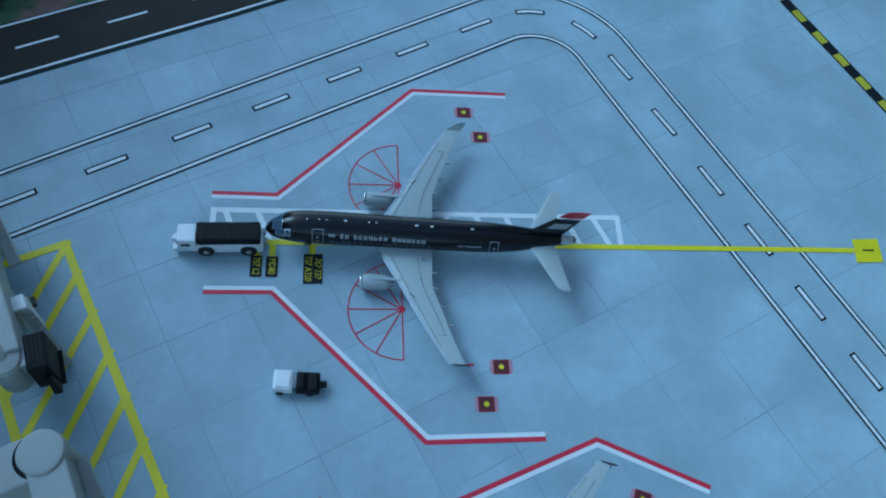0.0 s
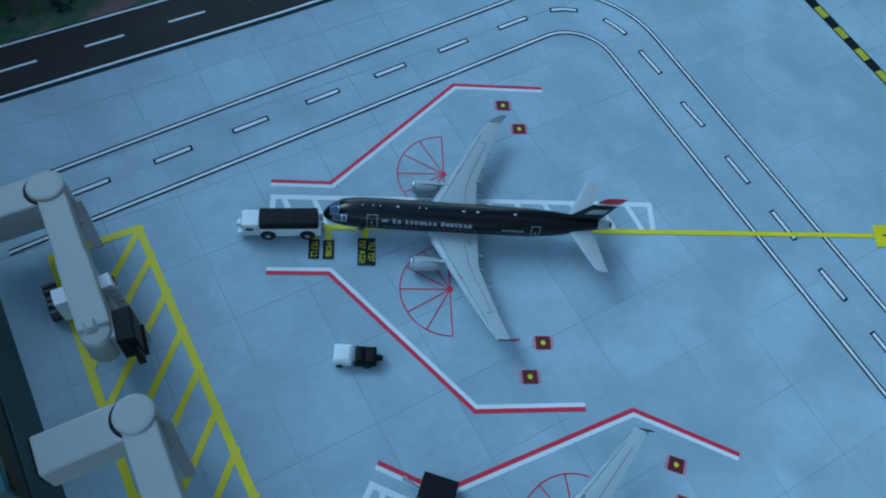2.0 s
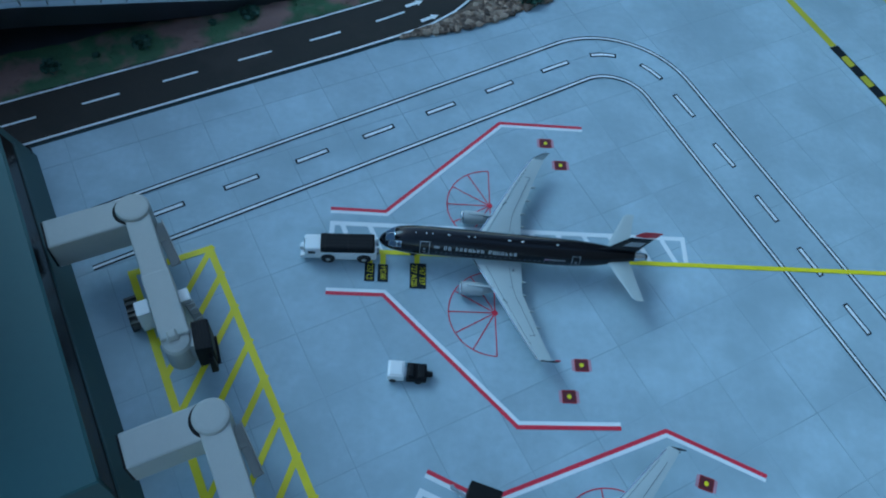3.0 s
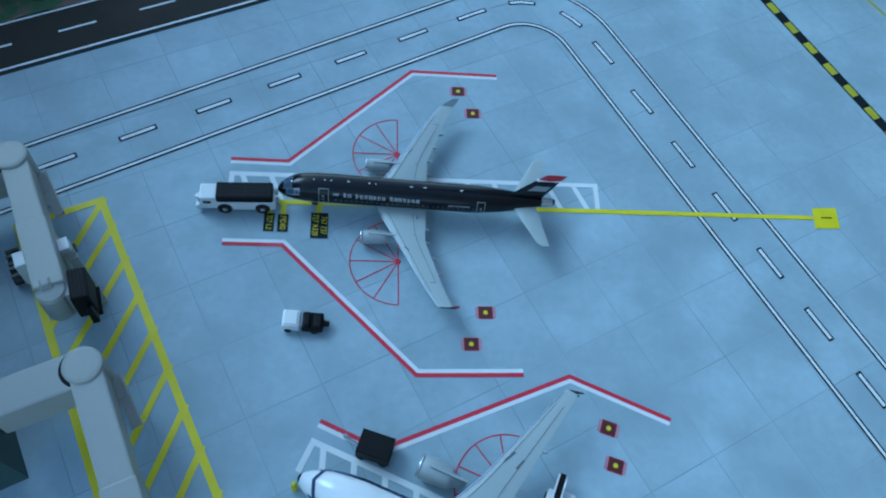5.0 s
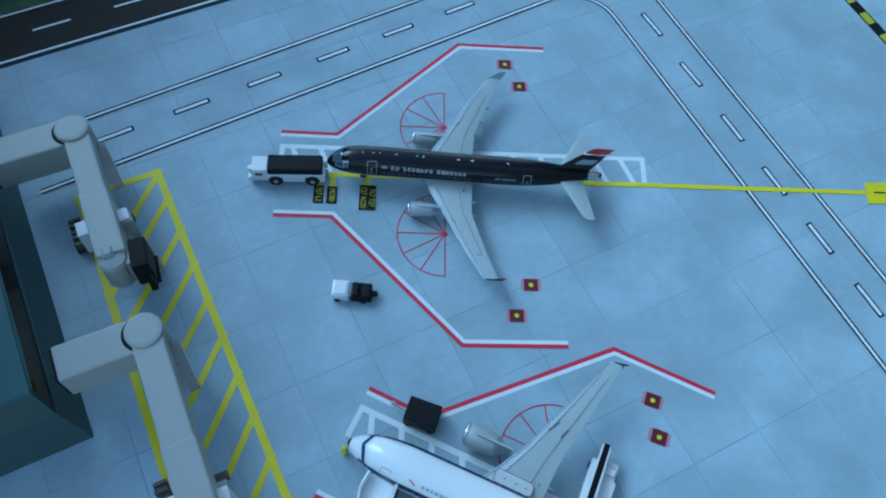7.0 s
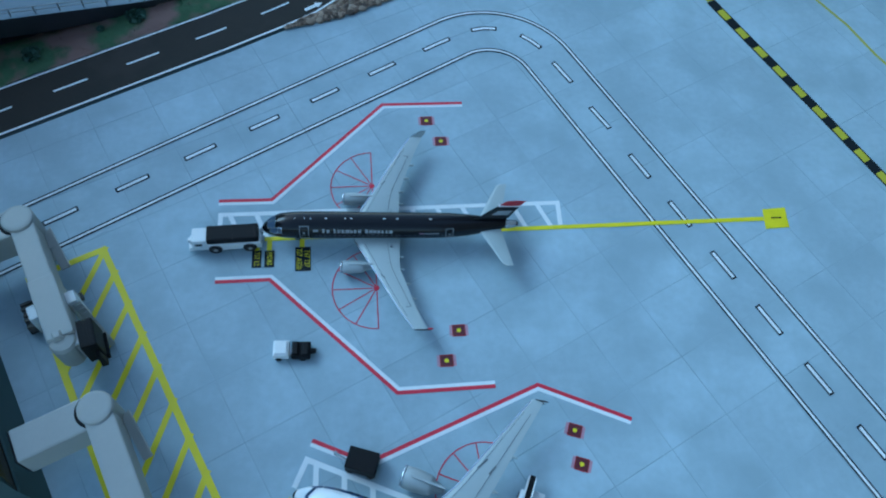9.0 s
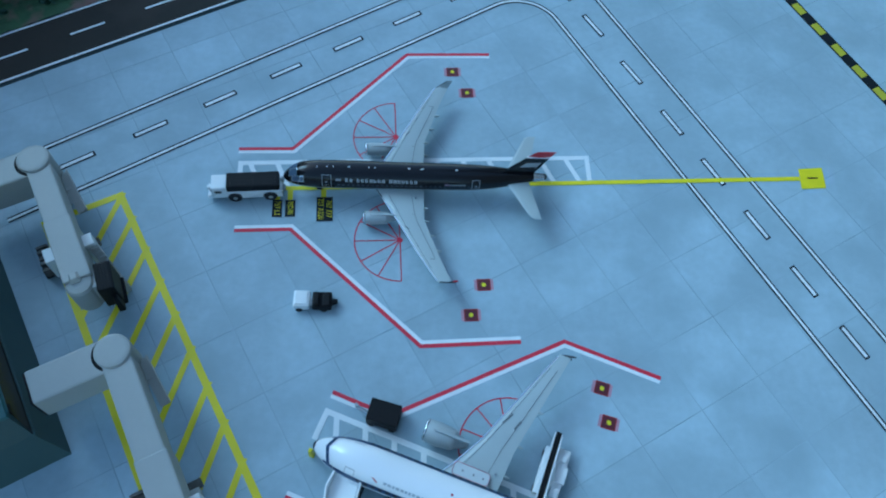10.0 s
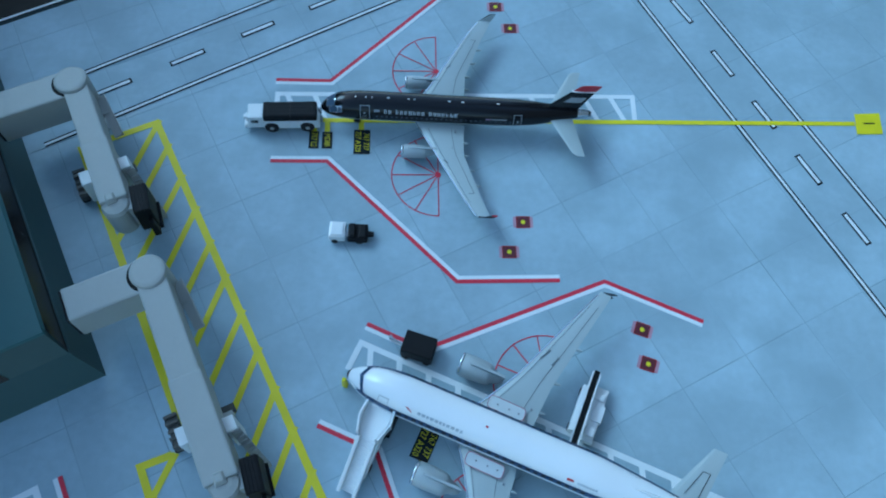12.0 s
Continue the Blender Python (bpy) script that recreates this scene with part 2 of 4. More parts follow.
def paint_stand(m, name, label, letters=True, squares=(), lower=True):
    st = thing(name, label, "stand marking", kind="structure")
    st.matrix_basis = m
    up = [(-6.03, 1.48), (-4.40, 1.46), (-0.70, 5.25), (2.13, 5.24)]
    dn = [(-5.99, -1.53), (-4.39, -1.53), (-0.72, -5.32), (2.12, -5.29)]
    stripe("red_line", up, 0, -0.115, 0.012, RED_PAINT, st)
    stripe("white_line", up, -0.115, -0.225, 0.010, WHITE_PAINT, st)
    if lower:
        stripe("red_line", dn, 0.0, 0.115, 0.012, RED_PAINT, st)
        stripe("white_line", dn, 0.115, 0.225, 0.010, WHITE_PAINT, st)
    # white equipment box with slanting bars
    rim = [(-6.02, 0.10), (-6.02, 0.97), (4.96, 0.97), (4.93, 0.02)]
    stripe("box_outline", rim, 0, -0.15, 0.014, WHITE_PAINT, st)
    for k in range(13):
        x = -5.72 + 0.82 * k
        plate("box_bar", [(x, 0.83), (x + 0.16, 0.83), (x + 0.49, 0.03), (x + 0.33, 0.03)], 0.011, WHITE_PAINT, st)
    # lead-in line and its stop bars
    stripe("lead_line", [(-4.95, -0.05), (11.7, -0.03)], 0.075, -0.075, 0.018, YELLOW_PAINT, st)
    for x in (-4.78, -4.40, -3.40):
        plate("stop_tick", [(x - 0.08, -0.46), (x + 0.08, -0.46), (x + 0.08, -0.12), (x - 0.08, -0.12)], 0.016, YELLOW_PAINT, st)
    plate("stand_number_box", [(11.66, -0.42), (12.48, -0.40), (12.56, 0.37), (11.76, 0.33)], 0.020, YELLOW_PAINT, st)
    turn = Matrix.Rotation(radians(-90), 4, "Z")
    if letters:
        lettering("number", "1", 0.52, BLACK_PAINT, st, Matrix.Translation((12.12, -0.02, 0.026)) @ turn, "black numeral on the yellow box")
    for x0, x1, y0, y1, words in ((-4.92, -4.63, -1.05, -0.45, ("757 L2",)), (-4.54, -4.24, -1.05, -0.47, ("MD80",)), (-3.61, -3.13, -1.23, -0.39, ("727 A320", "767 737"))):
        bd = plate("stop_board", [(x0, y0), (x1, y0), (x1, y1), (x0, y1)], 0.022, BLACK_PAINT, st, "black board with yellow aircraft types")
        n = len(words)
        for i, w in enumerate(words):
            xx = x0 + (x1 - x0) * (i + 0.5) / n
            lettering("type_text", w, 0.235, YELLOW_PAINT, bd, Matrix.Translation((xx, (y0 + y1) / 2, 0.030)) @ turn, sx=0.78 if n > 1 else 0.76)
    # quarter fans of red spokes
    for hx, hy in ((-1.15, 1.80), (-1.15, -1.92)):
        r = 1.34
        arc = [(hx + r * math.cos(radians(a)), hy + r * math.sin(radians(a))) for a in range(90, 271, 6)]
        stripe("fan_arc", arc, 0.016, -0.016, 0.012, RED_PAINT, st)
        for a in range(90, 271, 30):
            c, s = math.cos(radians(a)), math.sin(radians(a))
            stripe("fan_spoke", [(hx, hy), (hx + r * c, hy + r * s)], 0.016, -0.016, 0.013, RED_PAINT, st)
        plate("fan_hub", [(hx + 0.085 * math.cos(k * math.pi / 5), hy + 0.085 * math.sin(k * math.pi / 5)) for k in range(10)], 0.015, RED_PAINT, st)
    return st


def hydrant_mark(x, y, turn):
    sq = thing("hydrant_mark", "dark red printed square with a yellow dot", "floor marking", x, y, 0, turn, "hydrant marks", "structure")
    plate("bracket", [(-0.28, -0.17), (-0.2, -0.17), (-0.2, 0.17), (-0.28, 0.17)], 0.010, PINK, sq)
    plate("bracket", [(0.2, -0.17), (0.28, -0.17), (0.28, 0.17), (0.2, 0.17)], 0.010, PINK, sq)
    plate("rim", [(-0.2, -0.19), (0.2, -0.19), (0.2, 0.19), (-0.2, 0.19)], 0.012, DEEP_RED, sq)
    plate("square", [(-0.18, -0.165), (0.18, -0.165), (0.18, 0.165), (-0.18, 0.165)], 0.016, MAROON, sq)
    plate("dot", [(0.066 * math.cos(k * math.pi / 6), 0.066 * math.sin(k * math.pi / 6)) for k in range(12)], 0.021, YELLOW_PAINT, sq)


paint_stand(pose(0, 0, 0), "stand_marking", "red and white stand outline with yellow lead line")
STAND2 = pose(1.80 * S, -10.27 * S, 0, 0, 0, -24.6)
paint_stand(STAND2, "stand_marking", "red and white stand outline under the white jet", letters=False)
for x, y, a in ((0.82, 4.43, 0), (1.25, 3.54, 0), (1.22, -3.45, 0), (0.78, -4.38, 0), (4.2, -6.66, -20), (4.24, -7.61, -20)):
    hydrant_mark(x, y, a)
# a corner of the next stand
corner = thing("stand_marking", "corner of another red and white stand outline", "stand marking", kind="structure")
stripe("red_line", [(-10.22, -10.24), (-9.6, -11.5), (-9.3, -14.0)], 0.0, -0.115, 0.012, RED_PAINT, corner)
stripe("white_line", [(-10.22, -10.24), (-9.6, -11.5), (-9.3, -14.0)], -0.115, -0.23, 0.010, WHITE_PAINT, corner)
stripe("box_outline", [(-11.6, -10.9), (-10.75, -10.45), (-10.3, -11.3)], 0.0, -0.16, 0.012, WHITE_PAINT, corner)

# ---- taxi lane: two edge lines and a broken centre line round a bend ----
def bend_path(off, first=None):
    """Points of the lane moved off to its left (outwards); first: the offset before the bend."""
    first = off if first is None else first
    ua, ub = Vector((0.8712, 0.4909)), Vector((0.4365, -0.8997))
    c = Vector((4.36, 9.63))
    r = 2.5
    tl = r * math.tan(radians(46.75))
    pa, pb = c - ua * tl, c + ub * tl
    centre = pa + Vector((ua.y, -ua.x)) * r
    a0 = math.atan2(pa.y - centre.y, pa.x - centre.x)
    pts = [pa - ua * 17.2]
    pts += [pa - ua * 0.01]
    for k in range(0, 25):
        a = a0 - radians(93.5) * k / 24
        pts.append(centre + Vector((math.cos(a), math.sin(a))) * r)
    pts += [pb + ub * 24]
    return [centre + (p - centre).normalized() * ((p - centre).length + first + (off - first) * (i - 2) / 24) if 2 <= i < 27 else
            p + (Vector((-ua.y, ua.x)) * first if i < 2 else Vector((-ub.y, ub.x)) * off) for i, p in enumerate(pts)]


def along(pts, s):
    for p, q in zip(pts, pts[1:]):
        d = (q - p).length
        if s <= d:
            return p + (q - p) * (s / d)
        s -= d
    return pts[-1]


lane = thing("taxi_lane_marking", "white taxi lane lines with thin black borders", "lane marking", kind="structure")
for off, first in ((0.91, 0.93), (-0.96, -0.995)):
    ln = bend_path(off, first)
    stripe("edge_border", ln, 0.092, -0.092, 0.010, BLACK_PAINT, lane)
    stripe("edge_line", ln, 0.038, -0.038, 0.016, LANE_PAINT, lane)
mid = bend_path(0.0)


def lane_dash(pts):
    pts = [Vector(p) for p in pts]
    ln = sum((q - p).length for p, q in zip(pts, pts[1:]))
    b = stripe("dash", [along(pts, ln * 0.9999 * j / 5) for j in range(6)], 0.10, -0.10, 0.010, BLACK_PAINT, lane)
    stripe("dash_fill", [along(pts, 0.06 + (ln - 0.12) * j / 5) for j in range(6)], 0.050, -0.050, 0.016, LANE_PAINT, b)


for k in range(-1, 5):
    p = Vector((-9.28, 1.95)) + Vector((0.8712, 0.4909)) * 2.348 * k
    lane_dash([p, p + Vector((0.8712, 0.4909)) * 1.13])
lane_dash([(0.94, 7.69), (1.46, 7.99), (1.97, 8.25)])
lane_dash([(2.80, 8.66), (3.29, 8.75), (3.78, 8.71)])
lane_dash([(4.64, 8.37), (5.01, 8.07), (5.33, 7.70)])
lane_dash([(5.68, 7.0), (6.22, 6.0)])
lane_dash([(6.70, 4.86), (7.23, 3.87)])
for k in range(11):
    p = Vector((7.71, 2.75)) + Vector((0.4378, -0.8991)) * 2.18 * k
    lane_dash([p, p + Vector((0.4378, -0.8991)) * 1.13])

# ---- yellow hatching beside the jet bridges ----
hatch = thing("hatch_marking", "yellow hatched keep-clear area beside the jet bridges", "floor marking", kind="structure")
C0, HD, BD = Vector((-9.34, -0.05)), Vector((0.4469, -0.8946)), Vector((-0.30, -0.954))
stripe("border", [(-11.52, -1.06), (-9.34, -0.05), tuple(C0 + HD * 18)], 0.0, -0.2, 0.014, YELLOW_PAINT, hatch)
stripe("border", [(-11.52, -1.06), (-7.62, -9.25)], 0.0, 0.2, 0.016, YELLOW_PAINT, hatch)
for k in range(14):
    p = C0 + HD * (0.05 if k == 0 else 0.95 + 1.15 * (k - 1))
    stripe("bar", [tuple(p), tuple(p + BD * 3.4)], 0.085, -0.085, 0.011, YELLOW_PAINT, hatch)
stripe("border", [(-7.74, -9.70), (-8.55, -10.02), (-7.3, -12.8)], 0.0, 0.19, 0.014, YELLOW_PAINT, hatch)
stripe("bar", [(-7.62, -9.75), (-8.2, -11.2)], 0.085, -0.085, 0.012, YELLOW_PAINT, hatch)

# ---- striped boundary line and thin yellow line ----
bound = thing("boundary_marking", "black and yellow striped boundary line", "floor marking", kind="structure")
B0, BDIR = Vector((12.62, 9.75)), Vector((0.4213, -0.9069))
BN = Vector((0.9069, 0.4213))
p, q = B0 - BDIR * 0.30, B0 + BDIR * 26
plate("black_band", [tuple(p - BN * 0.205), tuple(q - BN * 0.205), tuple(q + BN * 0.205), tuple(p + BN * 0.205)], 0.009, BLACK_PAINT, bound)
for k in range(24):
    p, q = B0 + BDIR * (1.083 * k + 0.27), B0 + BDIR * (1.083 * k + 0.81)
    plate("yellow_cell", [tuple(p - BN * 0.145), tuple(q - BN * 0.145), tuple(q + BN * 0.145), tuple(p + BN * 0.145)], 0.014, CELL_YELLOW, bound)
p, q = B0 - BDIR * 9.0, B0 - BDIR * 0.31
plate("plain_stretch", [tuple(p - BN * 0.15), tuple(q - BN * 0.15), tuple(q + BN * 0.15), tuple(p + BN * 0.15)], 0.012, CELL_YELLOW, bound)
thin = thing("thin_line_marking", "thin dull yellow taxi line", "floor marking", kind="structure")
stripe("line", [(11.7, 21.0), (16.85, 10.1), (17.68, 8.65), (18.32, 7.0), (19.4, 5.0), (21.4, 3.0)], 0.06, -0.06, 0.012, OLIVE_PAINT, thin)

# ---- road, verge, rubble and ramp ----
NEAR = [(x + 0.037, y - 0.072) for x, y in ((-21.0, 0.35), (-15.5, 3.12), (-13.3, 4.25), (-9.9, 5.98), (-6.19, 7.85), (-4.2, 8.92), (-2.96, 9.66), (-2.1, 10.4), (-1.2, 11.5), (-0.4, 13.2), (0.2, 16.0))]
RW = 2.02
road = thing("road", "black asphalt road strip laid on the sheet", "road", kind="structure")
near, far = [Vector(p) for p in NEAR], offset_line(NEAR, RW)
foot = offset_line(NEAR, -0.075)
vs = [(p.x, p.y, 0.0) for p in foot] + [(p.x, p.y, 0.07) for p in near] + [(p.x, p.y, 0.07) for p in far] + [(p.x, p.y, 0.0) for p in far]
n = len(near)
fs, fm = [], []
for i in range(n - 1):
    for lev, mt in ((0, 1), (1, 0), (2, 1)):
        a = lev * n + i
        fs.append((a, a + 1, a + 1 + n, a + n))
        fm.append(mt)
finish("road_bed", vs, fs, [ASPHALT, ROAD_EDGE], road, face_mats=fm)
stripe("edge_line", NEAR, 0.02, 0.10, 0.080, WHITE_PAINT, road)
stripe("edge_line", NEAR, RW - 0.10, RW - 0.03, 0.080, WHITE_PAINT, road)
cl = offset_line(NEAR, RW * 0.5)
for k in range(0, 13):
    s0 = 0.55 + 2.56 * k
    d = [along(cl, s0 + 1.17 * j / 3) for j in range(4)]
    stripe("dash", d, 0.038, -0.038, 0.082, WHITE_PAINT, road)
for ax, ay, at in ((-3.05, 9.92, 31), (-3.62, 10.62, 31)):
    u, w = Vector((math.cos(radians(at)), math.sin(radians(at)))), Vector((-math.sin(radians(at)), math.cos(radians(at))))
    o = Vector((ax, ay))
    P = lambda a, b: tuple(o + u * a + w * b)
    finish("arrow", [(*P(a, b), 0.083) for a, b in ((-0.35, -0.07), (0.12, -0.07), (0.12, -0.15), (0.4, 0), (0.12, 0.15), (0.12, 0.07), (-0.35, 0.07))], [(0, 1, 2, 3, 4, 5, 6)], WHITE_PAINT, road)

rng = random.Random(4)


def uneven(name, a, b, nu, nv, z, amp, mat, label, category):
    """A rough strip of ground between two polylines."""
    la, lb = sum((Vector(q) - Vector(p)).length for p, q in zip(a, a[1:])), sum((Vector(q) - Vector(p)).length for p, q in zip(b, b[1:]))
    va, vb = [Vector(p) for p in a], [Vector(p) for p in b]
    verts = []
    for i in range(nu + 1):
        p, q = along(va, la * i / nu * 0.9999), along(vb, lb * i / nu * 0.9999)
        for j in range(nv + 1):
            c = p + (q - p) * (j / nv)
            verts.append((c.x, c.y, z + amp * noise.noise((c.x * 2.2, c.y * 2.2, 0)) + amp * 0.5 * noise.noise((c.x * 7, c.y * 7, 3))))
    faces = [(i * (nv + 1) + j, (i + 1) * (nv + 1) + j, (i + 1) * (nv + 1) + j + 1, i * (nv + 1) + j + 1) for i in range(nu) for j in range(nv)]
    return tagged(finish(name, verts, faces, mat, smooth=True), label, category, kind="structure")


FARL = [tuple(p) for p in far]
uneven("verge", FARL, [(-23.5, 3.9), (-16.6, 6.95), (-15.1, 7.5), (-13.6, 8.38), (-11.1, 9.3), (-8.24, 10.5), (-5.0, 13.5), (-2.2, 17.0)], 110, 16, 0.09, 0.09, GRASS, "mottled green and reddish grass verge", "grass")
uneven("rubble_ground", NEAR[5:], [(-4.0, 8.88), (-2.96, 9.22), (-1.69, 9.55), (-0.16, 10.33), (2.0, 11.7), (4.5, 13.6), (6.0, 16.0)], 60, 10, 0.06, 0.06, EARTH, "brown earth between road and apron", "ground")


def clump(bm, x, y, z, r, n, flat=0.8):
    for _ in range(n):
        v = Vector((rng.gauss(0, 1), rng.gauss(0, 1), abs(rng.gauss(0, 1)))).normalized() * r * rng.uniform(0.4, 1)
        c = Vector((x + v.x, y + v.y, z + v.z * flat))
        s = r * rng.uniform(0.18, 0.34)
        a, b = Vector((rng.uniform(-1, 1), rng.uniform(-1, 1), rng.uniform(-0.5, 1))).normalized() * s, Vector((rng.uniform(-1, 1), rng.uniform(-1, 1), rng.uniform(-0.5, 1))).normalized() * s
        k = len(bm[0])
        bm[0].extend([c - a, c + b, c + a, c - b])
        bm[1].append((k, k + 1, k + 2, k + 3))


def shrub(x, y, z, r):
    m = ([], [])
    clump(m, 0, 0, 0.02, r, 170, 0.7)
    sh = thing("shrub", "small dark green shrub on the verge", "shrub", x, y, z, 0, "verge shrubs")
    part("stem", rod((0, 0, -0.05), (0, 0, r * 0.5), 0.03, 0.015, 6), EARTH, sh)
    finish("crown", m[0], m[1], LEAF, sh)


for x, y, r in ((-12.75, 7.72, 0.34), (-9.45, 9.52, 0.36), (-15.4, 6.35, 0.3), (-7.3, 10.9, 0.35), (-10.6, 8.9, 0.16), (-14.1, 7.0, 0.14)):
    shrub(x, y, 0.08, r)
shrub(0.75, 11.45, 0.05, 0.55)
tuft = ([], [])
for _ in range(900):
    p = along([Vector(q) for q in FARL], rng.uniform(2, 22)) + Vector((-0.46, 0.88)) * rng.uniform(0.05, 1.3)
    clump(tuft, p.x, p.y, 0.1, 0.07, 4)
tagged(finish("grass_tufts", tuft[0], tuft[1], GRASS), "short mottled grass tufts of the verge", "grass", kind="stuff")


def stones():
    verts, faces = [], []
    a, b = [Vector(p) for p in NEAR[5:]], [Vector(p) for p in ((-4.0, 8.88), (-2.96, 9.22), (-1.69, 9.55), (-0.16, 10.33), (2.0, 11.7), (4.5, 13.6), (6.0, 16.0))]
    la, lb = 7.4, 12.9
    for _ in range(1500):
        f = rng.random()
        p, q = along(a, la * f), along(b, lb * f)
        g = rng.uniform(0.16, 0.98)
        c = p + (q - p) * g
        r = rng.uniform(0.05, 0.17) * (0.6 if (q - p).length < 0.5 else 1)
        bm = bmesh.new()
        bmesh.ops.create_icosphere(bm, subdivisions=1, radius=r)
        k = len(verts)
        sx, sy, sz, off = rng.uniform(0.7, 1.3), rng.uniform(0.7, 1.3), rng.uniform(0.45, 0.9), rng.uniform(0, 50)
        for v in bm.verts:
            d = 1 + 0.35 * noise.noise(v.co * 9 + Vector((off, 0, 0)))
            verts.append((c.x + v.co.x * sx * d, c.y + v.co.y * sy * d, 0.07 + v.co.z * sz * d))
        faces += [tuple(k + v.index for v in fc.verts) for fc in bm.faces]
        bm.free()
    m = STONE
    nt = m.node_tree
    geo, cr, mx = nt.nodes.new("ShaderNodeNewGeometry"), nt.nodes.new("ShaderNodeValToRGB"), nt.nodes.new("ShaderNodeMix")
    cr.color_ramp.elements[0].color, cr.color_ramp.elements[1].color = (0.06, 0.045, 0.035, 1), (0.36, 0.28, 0.21, 1)
    e = cr.color_ramp.elements.new(0.5)
    e.color = (0.18, 0.125, 0.09, 1)
    nt.links.new(geo.outputs["Random Per Island"], cr.inputs[0])
    nt.links.new(cr.outputs[0], nt.nodes["Principled BSDF"].inputs["Base Color"])
    tagged(finish("rubble_stones", verts, faces, m), "loose brown and grey rubble stones beside the road", "rubble", kind="stuff")


stones()


def ramp():
    """A raised roadway that slopes down beside the verge, with a guard rail."""
    rp = thing("ramp", "raised grey roadway sloping down beside the verge", "ramp", kind="structure")
    E = [(-23.0, 4.1, 3.0), (-16.0, 7.1, 1.85), (-12.5, 8.5, 1.15), (-9.5, 9.75, 0.5), (-7.6, 10.6, 0.12)]
    nrm = Vector((-0.39, 0.92))
    verts, faces, fm = [], [], []
    for x, y, z in E:
        low = max(-0.05, z - 0.78)
        verts += [(x, y, low), (x, y, z), (x + nrm.x * 6, y + nrm.y * 6, z), (x + nrm.x * 6, y + nrm.y * 6, low)]
    for i in range(len(E) - 1):
        for j in range(4):
            a, b = i * 4 + j, i * 4 + (j + 1) % 4
            faces.append((a, a + 4, b + 4, b))
            # all faces but the deck top take the shadow-dark colour
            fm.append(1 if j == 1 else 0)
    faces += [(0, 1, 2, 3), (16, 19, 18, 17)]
    finish("deck", verts, faces, [RAMP_SIDE_SHADE, RAMP_DECK], rp, face_mats=fm + [0, 0])
    pts = [Vector(p) for p in E]
    for lev in (0.16, 0.30):
        for p, q in zip(pts, pts[1:]):
            d = Vector((nrm.x, nrm.y, 0)) * 0.12 + Vector((0, 0, lev))
            part("rail", rod(p + d, q + d, 0.022, n=6), HULL_GREY, rp)
    s = 0.0
    while s < 16.5:
        c = along(pts, s) + Vector((nrm.x, nrm.y, 0)) * 0.12
        part("rail_post", rod(c, c + Vector((0, 0, 0.33)), 0.03, n=6), GREY_METAL, rp)
        s += 0.78


ramp()
# dark sheet that paints the shadow on the ground beneath the ramp
tagged(finish("ground", [(-24, 2.5, 0.02), (-16.4, 6.0, 0.02), (-12.0, 7.6, 0.02), (-6.5, 10.2, 0.02), (-4.0, 16.6, 0.02), (-24, 16.6, 0.02)], [(0, 1, 2, 3, 4, 5)], SHADOW_GROUND), "blue-grey ground under the ramp, coloured dark for the ramp's shadow", "ground", kind="structure")

# ---- terminal building ----
TU, TV = Vector((-0.449, 0.8935)), Vector((-0.8935, -0.449))
TO = Vector((-9.60, -7.80))


def tp(a, b, z):
    p = TO + TU * a + TV * b
    return (p.x, p.y, z)


